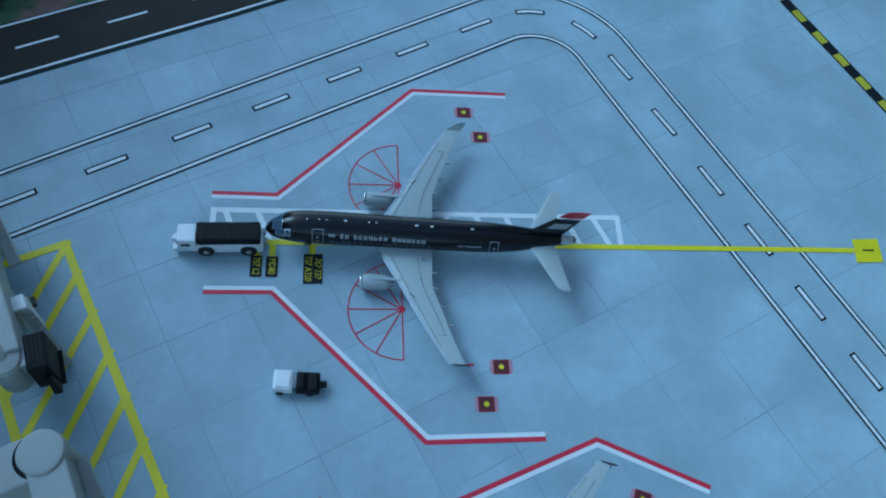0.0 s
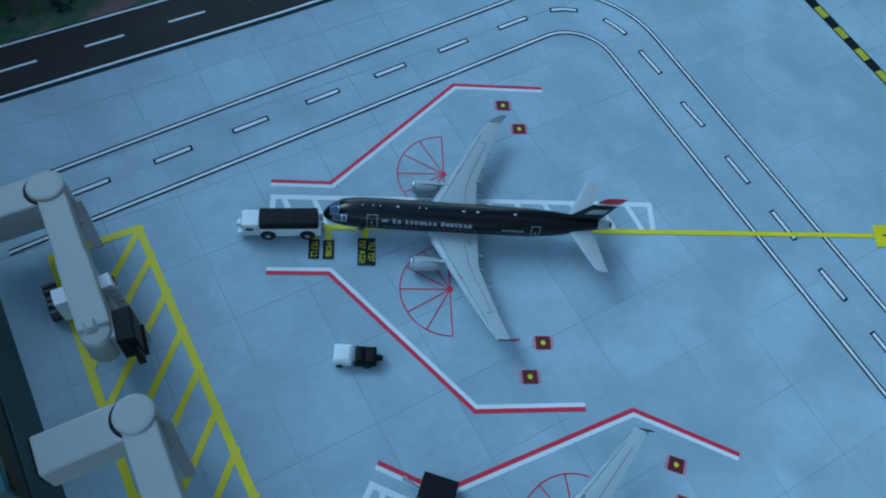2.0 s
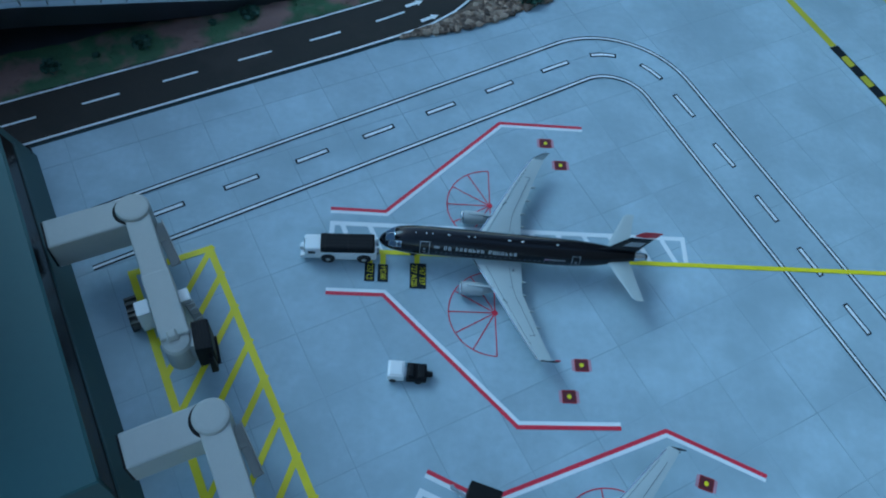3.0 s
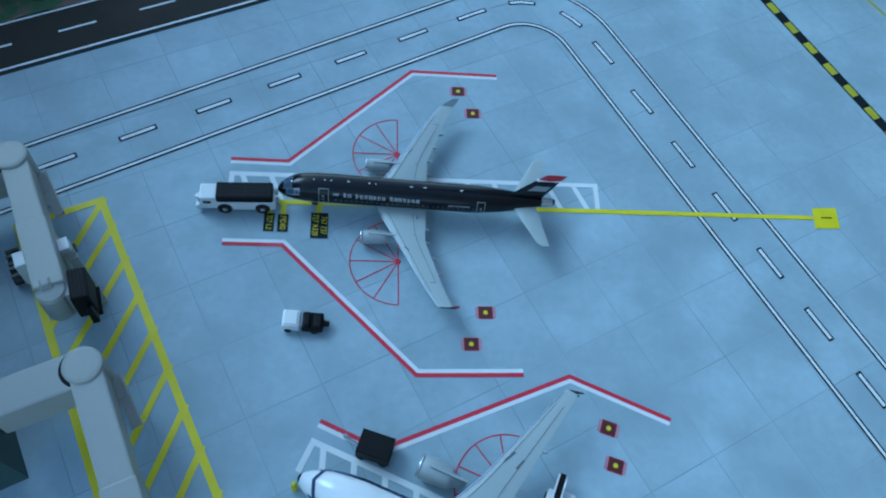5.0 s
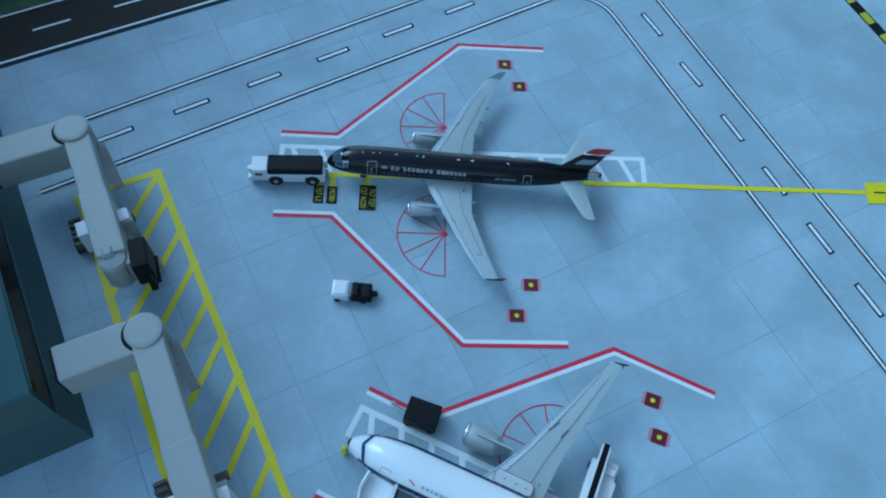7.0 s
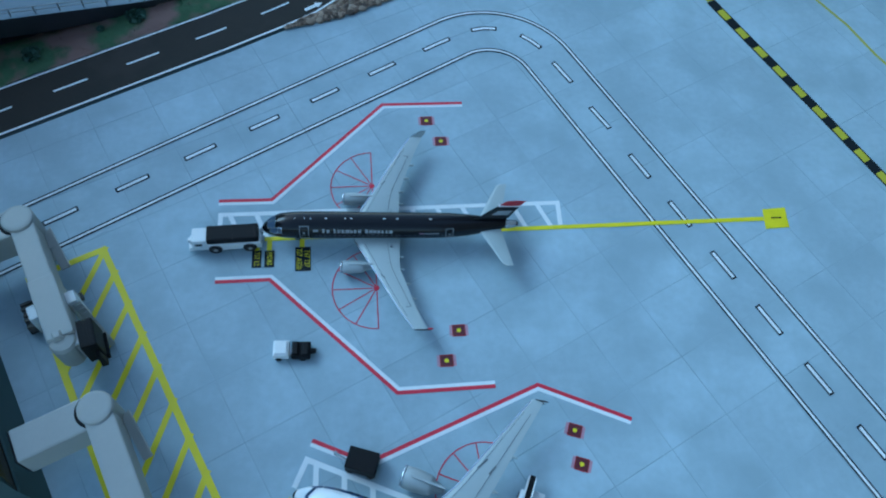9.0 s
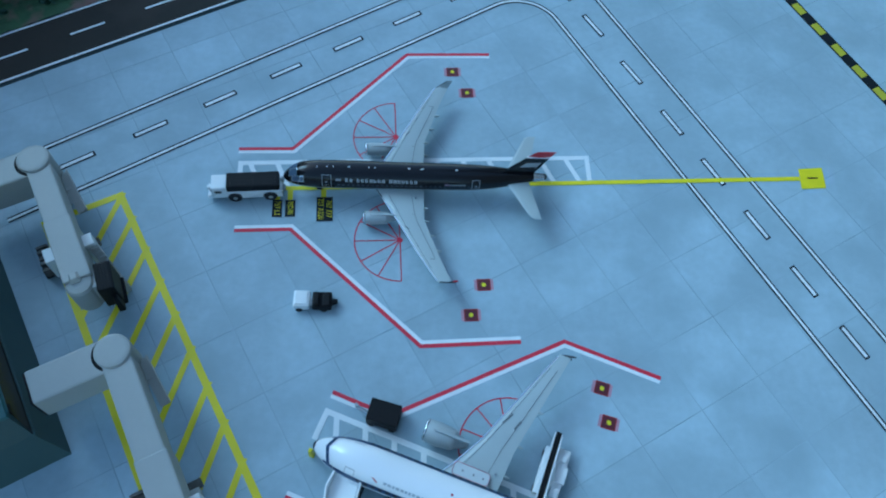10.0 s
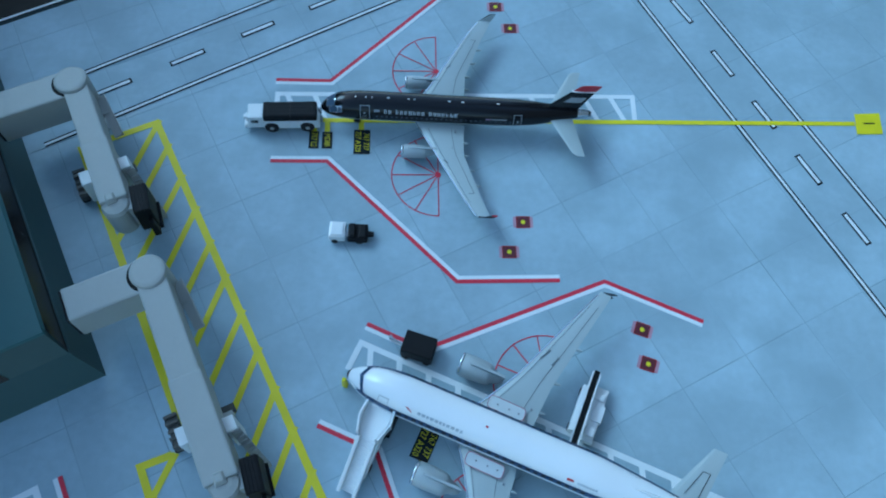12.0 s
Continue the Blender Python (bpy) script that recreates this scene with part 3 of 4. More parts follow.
def terminal():
    tm = thing("terminal_building", "teal card terminal with sloping walls and dark window bands", "building")
    L, D = 11.9, 13.0
    # sloping lower wall, recess for the windows, roof slab
    lev = [(0.0, 0.0, 0.0), (1.15, 0.36, 0.42), (1.85, 0.56, 0.80)]

    def ring(z, b, a):
        return [tp(a, b, z), tp(L, b, z), tp(L, D, z), tp(a, D, z)]
    def shell(name, lo, hi, mat, label=""):
        v = ring(*lo) + ring(*hi)
        f = [(0, 1, 5, 4), (1, 2, 6, 5), (2, 3, 7, 6), (3, 0, 4, 7), (4, 5, 6, 7), (3, 2, 1, 0)]
        return finish(name, v, f, mat, tm, label)
    shell("lower_wall", lev[0], lev[1], TEAL)
    # upper wall, as four slopes with the window bands set into it
    v = ring(*lev[1]) + ring(*lev[2])
    finish("upper_wall", v, [(0, 1, 5, 4), (1, 2, 6, 5), (2, 3, 7, 6), (3, 0, 4, 7)], TEAL, tm)
    shell("roof", (1.85, 0.53, 0.77), (1.93, 0.56, 0.80), TEAL_ROOF, "lighter teal flat roof")
    # window band of the long side, pointed towards the corner
    def face(a, k, off):
        """A point on the upper wall's long side: k from sill to head."""
        b = 0.36 + 0.20 * k
        return tp(a, b - off, 1.15 + 0.70 * k + off * 0.3)
    pts = [face(0.42, 0.04, 0.012), face(11.5, 0.04, 0.012), face(11.5, 0.97, 0.012), face(0.98, 0.97, 0.012), face(0.76, 0.55, 0.012)]
    wb = finish("window_band", pts, [(0, 1, 2, 3, 4)], DARK_GLASS, tm, "dark glazed window band")
    sill0, sill1 = Vector(face(0.4, 0.0, 0.03)), Vector(face(11.6, 0.0, 0.03))
    part("sill", rod(sill0, sill1, 0.03, n=6), TEAL, wb)
    head0, head1 = Vector(face(0.9, 0.97, 0.02)), Vector(face(11.6, 0.97, 0.02))
    part("head_trim", rod(head0, head1, 0.03, n=6), TEAL_ROOF, wb)
    # end wall band
    def endface(b, k, off):
        return tp(0.42 + 0.38 * k - off, b, 1.15 + 0.70 * k + off * 0.4)
    pts = [endface(1.75, 0.0, 0.012), endface(6.0, 0.0, 0.012), endface(6.0, 0.7, 0.012), endface(2.0, 0.7, 0.012)]
    finish("end_window_band", pts, [(0, 3, 2, 1)], DARK_GLASS, tm, "dark glazed window band on the end wall")
    # tall unseen block behind the front wing, added to shade the apron's left
    v = [tp(1.6, 4.2, 1.9), tp(15.2, 4.2, 1.9), tp(15.2, D, 1.9), tp(1.6, D, 1.9), tp(1.9, 4.5, 16.0), tp(15.2, 4.5, 16.0), tp(15.2, D, 16.0), tp(1.9, D, 16.0)]
    finish("shade_block", v, [(0, 1, 5, 4), (1, 2, 6, 5), (2, 3, 7, 6), (3, 0, 4, 7), (4, 5, 6, 7)], TEAL, tm)


terminal()
blk = thing("black_block", "small black block at the foot of the terminal", "block", -15.3, 2.70, 0, 26)
part("block", box(-0.3, -0.22, 0, 0.3, 0.22, 0.3, 0.03), BLACK_PLASTIC, blk)

# ---- jet bridges ----
def jet_bridge(x, y, reach, bogie_at, back, lean, ribs, label):
    """Rotunda at the origin; the tunnel leads along +x of the thing, the fixed walkway back to the terminal."""
    jb = thing("jet_bridge", label, "jet bridge", x, y, 0, -65.4, "jet bridges")
    # fixed walkway, at right angles to the tunnel
    part("walkway", box(-0.44, -back, 1.12, 0.44, -0.2, 2.10, 0.06), PLASTIC, jb)
    part("walkway_end", box(-0.41, -back - 0.05, 1.15, 0.41, -back + 0.03, 2.07, 0.02), BLACK_PLASTIC, jb)
    # rotunda: drum on a column
    part("rotunda", lathe([(1.02, 0.38), (1.05, 0.44), (2.16, 0.44), (2.20, 0.41), (2.215, 0.34)], 32, "z"), PLASTIC, jb)
    part("joint_ring", lathe([(1.2, 0.44), (1.22, 0.47), (2.10, 0.47), (2.12, 0.44)], 32, "z", (0.02, -0.05, 0)), BLACK_PLASTIC, jb)
    part("column", lathe([(0.0, 0.34), (0.06, 0.34), (0.08, 0.2), (1.03, 0.2)], 20, "z"), PLASTIC, jb)
    # telescopic tunnel
    k = reach * 0.52
    part("inner_tunnel", box(0.12, -0.355 + lean, 1.18, k + 0.3, 0.355, 2.135, 0.05), PLASTIC, jb)
    t2 = part("outer_tunnel", box(k, -0.385 + lean, 1.12, reach, 0.385, 2.16, 0.05), PLASTIC, jb)
    if ribs:
        nr = int(reach / 0.13)
        for i in range(nr):
            xx = 0.5 + i * (reach - 0.7) / nr
            w, h = (0.355, 2.135) if xx < k else (0.385, 2.16)
            part("roof_rib", box(xx, -w + 0.04 + lean, h - 0.008, xx + 0.06, w - 0.04, h + 0.0018, 0), PLASTIC, t2)
    # cab, turned towards the aircraft, with a black bellows
    part("cab", lathe([(1.05, 0.30), (1.08, 0.36), (1.96, 0.36), (2.05, 0.31), (2.09, 0.18), (2.10, 0.05)], 24, "z", (reach + 0.06, 0.02, 0)), PLASTIC, jb)
    part("cab_roof_unit", box(reach - 0.22, -0.17, 2.11, reach + 0.10, 0.13, 2.24, 0.03, 0.55), PLASTIC, jb)
    rot = Matrix.Translation((reach + 0.14, 0.28, 0)) @ Matrix.Rotation(radians(-7), 4, "Z")
    part("cab_neck", box(-0.34, -0.12, 1.12, 0.18, 0.14, 1.98, 0.04, m=rot), PLASTIC, jb)
    bl = part("bellows", box(-0.48, 0.10, 1.10, 0.36, 0.54, 2.02, 0.05, 0.96, m=rot), BLACK_PLASTIC, jb, "black folding bellows")
    for i in range(5):
        part("fold", box(-0.485, 0.13 + 0.08 * i, 1.08, 0.365, 0.155 + 0.08 * i, 2.03, 0.012, 0.96, m=rot), BLACK_PLASTIC, bl)
    part("floor_lip", box(-0.40, 0.50, 1.0, 0.36, 0.60, 1.08, 0.01, m=rot), BLACK_PLASTIC, jb)
    part("lip_prong", box(0.34, 0.34, 1.04, 0.58, 0.52, 1.70, 0.04, 0.6, m=rot), BLACK_PLASTIC, jb)
    # wheel carriage and lift posts
    bx = bogie_at
    part("lift_post", box(bx + 0.18, -0.76, 0.25, bx + 0.62, -0.40, 1.15, 0.04), WHITE_PLASTIC, jb)
    part("lift_post", box(bx + 0.58, 0.36, 0.25, bx + 0.95, 0.64, 1.72, 0.04), WHITE_PLASTIC, jb)
    part("cross_beam", box(bx + 0.3, -0.6, 0.85, bx + 0.5, 0.6, 1.12, 0.02), PLASTIC, jb)
    car = part("carriage", box(bx - 0.46, -1.00, 0.20, bx + 0.46, -0.72, 0.42, 0.03), DARK_METAL, jb, "dark rough wheel carriage")
    for j in range(5):
        part("carriage_bracket", box(bx - 0.42 + 0.19 * j, -1.02, 0.40, bx - 0.34 + 0.19 * j, -0.70, 0.50 + 0.05 * (j % 2), 0.012), DARK_METAL, car)
    part("carriage_beam", box(bx - 0.1, -0.8, 0.2, bx + 0.12, 0.6, 0.36, 0.02), DARK_METAL, jb)
    for dx in (-0.28, 0.28):
        for yy in (-0.95,):
            part("wheel", rod((bx + dx, yy - 0.08, 0.18), (bx + dx, yy + 0.1, 0.18), 0.18, n=18), RUBBER, car)
    # service stair beside the tunnel
    a, b = Vector((bx + 0.92, 0.55, 1.55)), Vector((max(reach - 0.35, bx + 1.5), 0.78, 0.45))
    d = b - a
    m = Matrix.Translation((a + b) / 2) @ d.to_track_quat("X", "Z").to_matrix().to_4x4()
    st = part("service_stair", box(-d.length / 2, -0.10, -0.05, d.length / 2, 0.12, 0.06, 0.02, m=m), PLASTIC, jb)
    for i in range(9):
        c = a + d * (i + 0.5) / 9
        part("tread", box(c.x - 0.05, c.y - 0.09, c.z + 0.04, c.x + 0.05, c.y + 0.11, c.z + 0.075, 0), PLASTIC, st)
    part("stair_foot", box(b.x - 0.06, b.y - 0.1, 0.0, b.x + 0.06, b.y + 0.12, b.z, 0.02), PLASTIC, jb)
    # low side walkway that slopes along the tunnel
    a, b = Vector((0.10, 0.46, 1.30)), Vector((1.40, 0.56, 1.05))
    d = b - a
    m = Matrix.Translation((a + b) / 2) @ d.to_track_quat("X", "Z").to_matrix().to_4x4()
    cw = part("side_walkway", box(-d.length / 2, -0.13, -0.04, d.length / 2, 0.13, 0.03, 0.02, m=m), PLASTIC, jb)
    part("kick_plate", box(-d.length / 2, 0.09, 0.02, d.length / 2, 0.13, 0.16, 0.015, m=m), PLASTIC, cw)
    part("bracket", box(0.55, 0.25, 1.1, 0.68, 0.52, 1.24, 0.01), PLASTIC, jb)
    return jb


jet_bridge(-11.02, -0.32, 4.0, 1.97, 2.2, 0.07, True, "ivory plastic jet bridge with black bellows, retracted")
jet_bridge(-8.20, -5.90, 5.32, 3.35, 2.0, 0.0, False, "ivory plastic jet bridge with black bellows, extended")


# ---- aircraft ----
def aircraft(name, label, x, y, turn, spec):
    ac = thing(name, label, "airplane", x, y, 0, turn, "parked airplanes")
    prof = spec["profile"]                      # along, half width, half height, centre height
    dark, pale = spec["upper"], spec["belly"]

    def sect(s):
        for p, q in zip(prof, prof[1:]):
            if s <= q[0]:
                f = (s - p[0]) / (q[0] - p[0])
                return [p[i] + (q[i] - p[i]) * f for i in (1, 2, 3)]
        return prof[-1][1:]

    def skin(s, a, off=0.0):
        w, h, zc = sect(s)
        return (s, (w + off) * math.cos(radians(a)), zc + (h + off) * math.sin(radians(a)))

    def patch(nm, s0, s1, a0, a1, mat, lab="", off=0.008, ns=2, na=3, shear=0.0, parent=None):
        v, f = [], []
        for i in range(ns + 1):
            for j in range(na + 1):
                fj = j / na
                v.append(skin(s0 + (s1 - s0) * i / ns + shear * fj, a0 + (a1 - a0) * fj, off))
        for i in range(ns):
            for j in range(na):
                k = i * (na + 1) + j
                f.append((k, k + 1, k + na + 2, k + na + 1))
        return finish(nm, v, f, mat, parent or ac, lab, smooth=True)

    def frame_patch(nm, s0, s1, a0, a1, w, wa, mat):
        body = patch(nm, s0, s0 + w, a0, a1, mat)
        patch("edge", s1 - w, s1, a0, a1, mat, parent=body)
        patch("edge", s0, s1, a0, a0 + wa, mat, parent=body)
        patch("edge", s0, s1, a1 - wa, a1, mat, parent=body)
        return body

    # fuselage: rings, upper and lower skin in two finishes
    N, verts, faces, fm = 40, [], [], []
    stations = []
    for p, q in zip(prof, prof[1:]):
        m = max(1, int((q[0] - p[0]) / 0.25))
        stations += [p[0] + (q[0] - p[0]) * i / m for i in range(m)]
    stations.append(prof[-1][0])
    for s in stations:
        for k in range(N):
            verts.append(skin(s, 360 * k / N))
    lo, hi = spec["split"]
    for i in range(len(stations) - 1):
        for k in range(N):
            faces.append((i * N + k, i * N + (k + 1) % N, (i + 1) * N + (k + 1) % N, (i + 1) * N + k))
            a = 360 * (k + 0.5) / N
            fm.append(1 if lo < a < hi else 0)
    faces.append(tuple(range(N)))
    faces.append(tuple((len(stations) - 1) * N + k for k in range(N)))
    fm += [0, 0]
    finish("fuselage", verts, faces, [dark, pale], ac, smooth=True, face_mats=fm)

    # lifting surfaces: stations (le, te, span, height, thickness)
    def surface_loft(nm, st, side, mat, vertical=False, lab=""):
        v, f, M = [], [], 14
        for le, te, sp, z, th in st:
            c = te - le
            for k in range(M):
                u = k / M * 2
                if u <= 1:
                    xx, sg = u, 1
                else:
                    xx, sg = 2 - u, -0.6
                h = th * c * sg * (math.sqrt(max(0, xx)) * 1.25 * (1 - xx) + 0.02)
                p = (le + c * xx, sp * side, z + h) if not vertical else (le + c * xx, h, z)
                v.append(p)
        for i in range(len(st) - 1):
            for k in range(M):
                f.append((i * M + k, i * M + (k + 1) % M, (i + 1) * M + (k + 1) % M, (i + 1) * M + k))
        f.append(tuple(range(M)))
        f.append(tuple((len(st) - 1) * M + k for k in range(M)))
        bm = bmesh.new()
        vv = [bm.verts.new(p) for p in v]
        for q in f:
            bm.faces.new([vv[i] for i in q])
        return part(nm, bm, mat, ac, lab, smooth=False)

    def on_wing(st, sp, c, up=0.012):
        """A point on a wing's top: span sp, c from leading to trailing edge."""
        for p, q in zip(st, st[1:]):
            if sp <= q[2]:
                f = (sp - p[2]) / (q[2] - p[2])
                le, te, _, z, th = [p[i] + (q[i] - p[i]) * f for i in range(5)]
                ch = te - le
                return Vector((le + ch * c, sp, z + th * ch * (math.sqrt(max(c, 0)) * 1.25 * (1 - c) + 0.02) + up))
        return None

    def wing_line(st, side, a, b, w, mat, parent, nm="panel_line"):
        pts = []
        for i in range(7):
            sp, c = a[0] + (b[0] - a[0]) * i / 6, a[1] + (b[1] - a[1]) * i / 6
            pts.append(on_wing(st, sp, c))
        v, f = [], []
        for i, p in enumerate(pts):
            t = (pts[min(i + 1, 6)] - pts[max(i - 1, 0)]).normalized()
            nrm = Vector((-t.y, t.x, 0)).normalized() * w / 2
            for q in (p - nrm, p + nrm):
                v.append((q.x, q.y * side, q.z))
        f = [(2 * i, 2 * i + 1, 2 * i + 3, 2 * i + 2) for i in range(6)]
        finish(nm, v, f, mat, parent)

    for side in (1, -1):
        w = surface_loft("wing", spec["wing"], side, WING_GREY)
        for a, b, wd, mt in spec["lines"]:
            wing_line(spec["wing"], side, a, b, wd, mt, w)
        le = spec["wing"]
        wing_line(le, side, (le[0][2] + 0.3, 0.012), (le[-1][2] * 0.98, 0.02), 0.035, SILVER, w, "leading_edge")
        for sp in spec["fairings"]:
            p = on_wing(spec["wing"], sp, 1.0, -0.04)
            bm = lathe([(-0.32, 0.01), (-0.2, 0.035), (0.0, 0.045), (0.10, 0.03), (0.15, 0.008)], 10, "x", (p.x, p.y * side, p.z - 0.01))
            part("flap_fairing", bm, WING_GREY, w, smooth=True)
        tp_ob = surface_loft("tailplane", spec["tail"], side, WING_GREY)
        for a, b in spec.get("tail_lines", ()):
            wing_line(spec["tail"], side, a, b, 0.016, BLACK_PAINT, tp_ob)
        if spec.get("winglet") and side < 0:
            wing_line(spec["wing"], side, (3.43, 0.10), (3.455, 0.98), 0.022, PRINT_DARK, w, "tip_line")
        # engine and pylon
        ex, ey, ez, el, er = spec["engine"]
        eng = part("engine", lathe([(ex + 0.05, er * 0.80), (ex, er * 0.9), (ex + 0.03, er * 0.97), (ex + el * 0.3, er * 1.03), (ex + el * 0.62, er * 0.93), (ex + el * 0.72, er * 0.78), (ex + el * 0.74, er * 0.62), (ex + el * 0.9, er * 0.45), (ex + el, er * 0.2)], 28, "x", (0, ey * side, ez)), HULL_GREY, ac, smooth=True)
        part("intake_lip", lathe([(ex - 0.012, er * 0.84), (ex - 0.022, er * 0.90), (ex - 0.006, er * 0.955), (ex + 0.05, er * 0.995), (ex + 0.05, er * 0.9)], 28, "x", (0, ey * side, ez)), SILVER, eng, "bright metal intake lip", smooth=True)
        part("fan", lathe([(ex - 0.016, er * 0.02), (ex - 0.004, er * 0.3), (ex - 0.002, er * 0.83), (ex + 0.01, er * 0.83)], 28, "x", (0, ey * side, ez)), PRINT_DARK, eng, smooth=False)
        wz = on_wing(spec["wing"], ey, 0.2, 0).z
        part("pylon", box(ex + el * 0.22, ey * side - 0.035, ez + er * 0.7, ex + el * 1.02, ey * side + 0.035, wz, 0.015), HULL_GREY, eng)
        part("strake", box(ex + el * 0.2, ey * side - 0.012, ez + er, ex + el * 0.72, ey * side + 0.012, ez + er * 1.06, 0.004), PANEL_LINE, eng)
    if spec.get("winglet"):
        for side in (1, -1):
            x0, x1, sp, z = spec["winglet"]
            v = []
            for (le, te, s, zz) in ((x0, x1, sp - 0.02, z), (x0 + 0.16, x1 + 0.08, sp + 0.03, z + 0.10), (x0 + 0.34, x1 + 0.14, sp + 0.05, z + 0.24)):
                v += [(le, s * side, zz), (te, s * side, zz), (te, (s + 0.022) * side, zz), (le, (s + 0.022) * side, zz)]
            f = []
            for i in range(2):
                for k in range(4):
                    f.append((i * 4 + k, i * 4 + (k + 1) % 4, (i + 1) * 4 + (k + 1) % 4, (i + 1) * 4 + k))
            f.append((8, 9, 10, 11))
            wl = finish("winglet", v, f, [WING_GREY, PRINT_DARK], ac, "upturned winglet, dark outside and grey inside", face_mats=[0 if (j % 4) == 0 else 1 for j in range(8)] + [1])
            q = v[8:]
            if side > 0:
                continue
            part("winglet_tip", box(max(p[0] for p in q) - 0.13, min(p[1] for p in q) - 0.008, q[0][2] - 0.02, max(p[0] for p in q) + 0.02, max(p[1] for p in q) + 0.008, q[0][2] + 0.03, 0.008), PRINT_RED, wl, "red winglet tip")
    if spec.get("fence"):
        for side in (1, -1):
            x0, x1, sp, z = spec["fence"]
            v = [(x0 + 0.06, sp * side, z), (x1 + 0.08, sp * side, z + 0.13), (x1 + 0.18, sp * side, z + 0.13), (x1 + 0.03, sp * side, z), (x1 + 0.12, sp * side, z - 0.12), (x1 + 0.04, sp * side, z - 0.12)]
            v2 = [(p[0], p[1] + 0.025 * side, p[2]) for p in v]
            f = [(0, 1, 2, 3, 4, 5), (11, 10, 9, 8, 7, 6)] + [(i, (i + 1) % 6, 6 + (i + 1) % 6, 6 + i) for i in range(6)]
            finish("wingtip_fence", v + v2, f, PRINT_DARK, ac, "dark blue wingtip fence")
    fin = surface_loft("fin", spec["fin"], 1, spec["fin_mat"], True)
    return ac, patch, frame_patch, skin, fin


E175 = dict(
    profile=[(-0.065, 0.02, 0.02, 0.655), (-0.05, 0.07, 0.065, 0.657), (-0.01, 0.13, 0.12, 0.664), (0.06, 0.19, 0.18, 0.678), (0.16, 0.25, 0.24, 0.70), (0.30, 0.308, 0.31, 0.732), (0.48, 0.355, 0.37, 0.76), (0.70, 0.388, 0.412, 0.777), (1.0, 0.405, 0.435, 0.783), (1.4, 0.41, 0.442, 0.783), (2.2, 0.408, 0.44, 0.775), (3.4, 0.40, 0.425, 0.757), (5.0, 0.397, 0.415, 0.745), (5.6, 0.385, 0.40, 0.747), (6.2, 0.335, 0.345, 0.765), (6.7, 0.26, 0.27, 0.795), (7.2, 0.17, 0.185, 0.83), (7.32, 0.145, 0.16, 0.84), (7.60, 0.115, 0.12, 0.85), (7.72, 0.095, 0.10, 0.855), (7.76, 0.055, 0.06, 0.855)],
    upper=NAVY, belly=HULL_GREY, split=(196, 344),
    wing=[(2.50, 4.12, 0.0, 0.45, 0.11), (2.70, 4.10, 0.38, 0.47, 0.11), (3.27, 4.10, 1.36, 0.53, 0.10), (4.03, 4.58, 2.75, 0.61, 0.09), (4.42, 4.84, 3.38, 0.65, 0.08), (4.55, 4.86, 3.46, 0.66, 0.06)],
    tail=[(6.40, 7.22, 0.0, 0.80, 0.08), (6.54, 7.23, 0.20, 0.80, 0.08), (7.18, 7.50, 1.40, 0.84, 0.07), (7.30, 7.53, 1.47, 0.84, 0.05)],
    engine=(2.33, 1.22, 0.34, 0.98, 0.198),
    lines=[((0.55, 0.20), (3.0, 0.22), 0.013, PANEL_LINE), ((0.5, 0.72), (1.2, 0.70), 0.011, PANEL_LINE), ((1.2, 0.70), (2.7, 0.72), 0.013, PANEL_LINE), ((1.2, 0.62), (1.2, 0.72), 0.011, PANEL_LINE), ((2.7, 0.45), (2.7, 0.72), 0.016, PANEL_LINE), ((1.62, 0.16), (1.72, 0.26), 0.035, PANEL_LINE)],
    fairings=(0.95, 1.40, 1.90, 2.4),
    winglet=(4.50, 4.86, 3.46, 0.66),
    fin=[(5.80, 7.37, 0, 0.90, 0.06), (6.04, 7.36, 0, 1.06, 0.07), (6.45, 7.41, 0, 1.17, 0.075), (6.98, 7.66, 0, 1.80, 0.075), (7.04, 7.685, 0, 1.86, 0.075)], fin_mat=NAVY)

ac, patch, frame_patch, skin, fin = aircraft("airplane", "near-black regional jet model with grey wings and red fin tip", -4.47, 0.0, -2.5, E175)


def sheet_on_fin(nm, st, z0, z1, c0, c1, mat, lab, parent, off=0.012, side=-1):
    """A flat print on one side of a fin."""
    v = []
    for z in (z0, z1):
        for p, q in zip(st, st[1:]):
            if z <= q[3] + 1e-6:
                f = (z - p[3]) / (q[3] - p[3])
                le, te = p[0] + (q[0] - p[0]) * f, p[1] + (q[1] - p[1]) * f
                break
        for c in (c0, c1):
            xx = le + (te - le) * c
            th = 0.07 * (te - le) * (math.sqrt(c) * 1.25 * (1 - c) + 0.02) * (1 if side > 0 else 0.6)
            v.append((xx, side * (th + off), z))
    return finish(nm, v, [(0, 1, 3, 2)], mat, parent, lab)


E = E175["fin"]
for sd in (-1, 1):
    sheet_on_fin("flag_print", E, 1.38, 1.62, 0.28, 0.86, PRINT_GREY, "grey flag print", fin, side=sd)
bm = bmesh.new()
for (z, le, te, h) in ((1.88, 7.045, 7.69, 0.03), (2.08, 7.22, 7.80, 0.025), (2.13, 7.30, 7.84, 0.015)):
    for p in ((le, 0), ((le + te) / 2, h), (te, 0), ((le + te) / 2, -h)):
        bm.verts.new((p[0], p[1], z))
bm.verts.ensure_lookup_table()
for i in range(2):
    for k in range(4):
        bm.faces.new([bm.verts[j] for j in (i * 4 + k, i * 4 + (k + 1) % 4, (i + 1) * 4 + (k + 1) % 4, (i + 1) * 4 + k)])
bm.faces.new([bm.verts[j] for j in range(8, 12)])
part("fin_tip", bm, PRINT_RED, ac, "red fin tip")
part("fin_band", box(7.03, -0.035, 1.86, 7.69, 0.035, 1.89, 0.004), WHITE_PLASTIC, ac, "white line under the red tip")
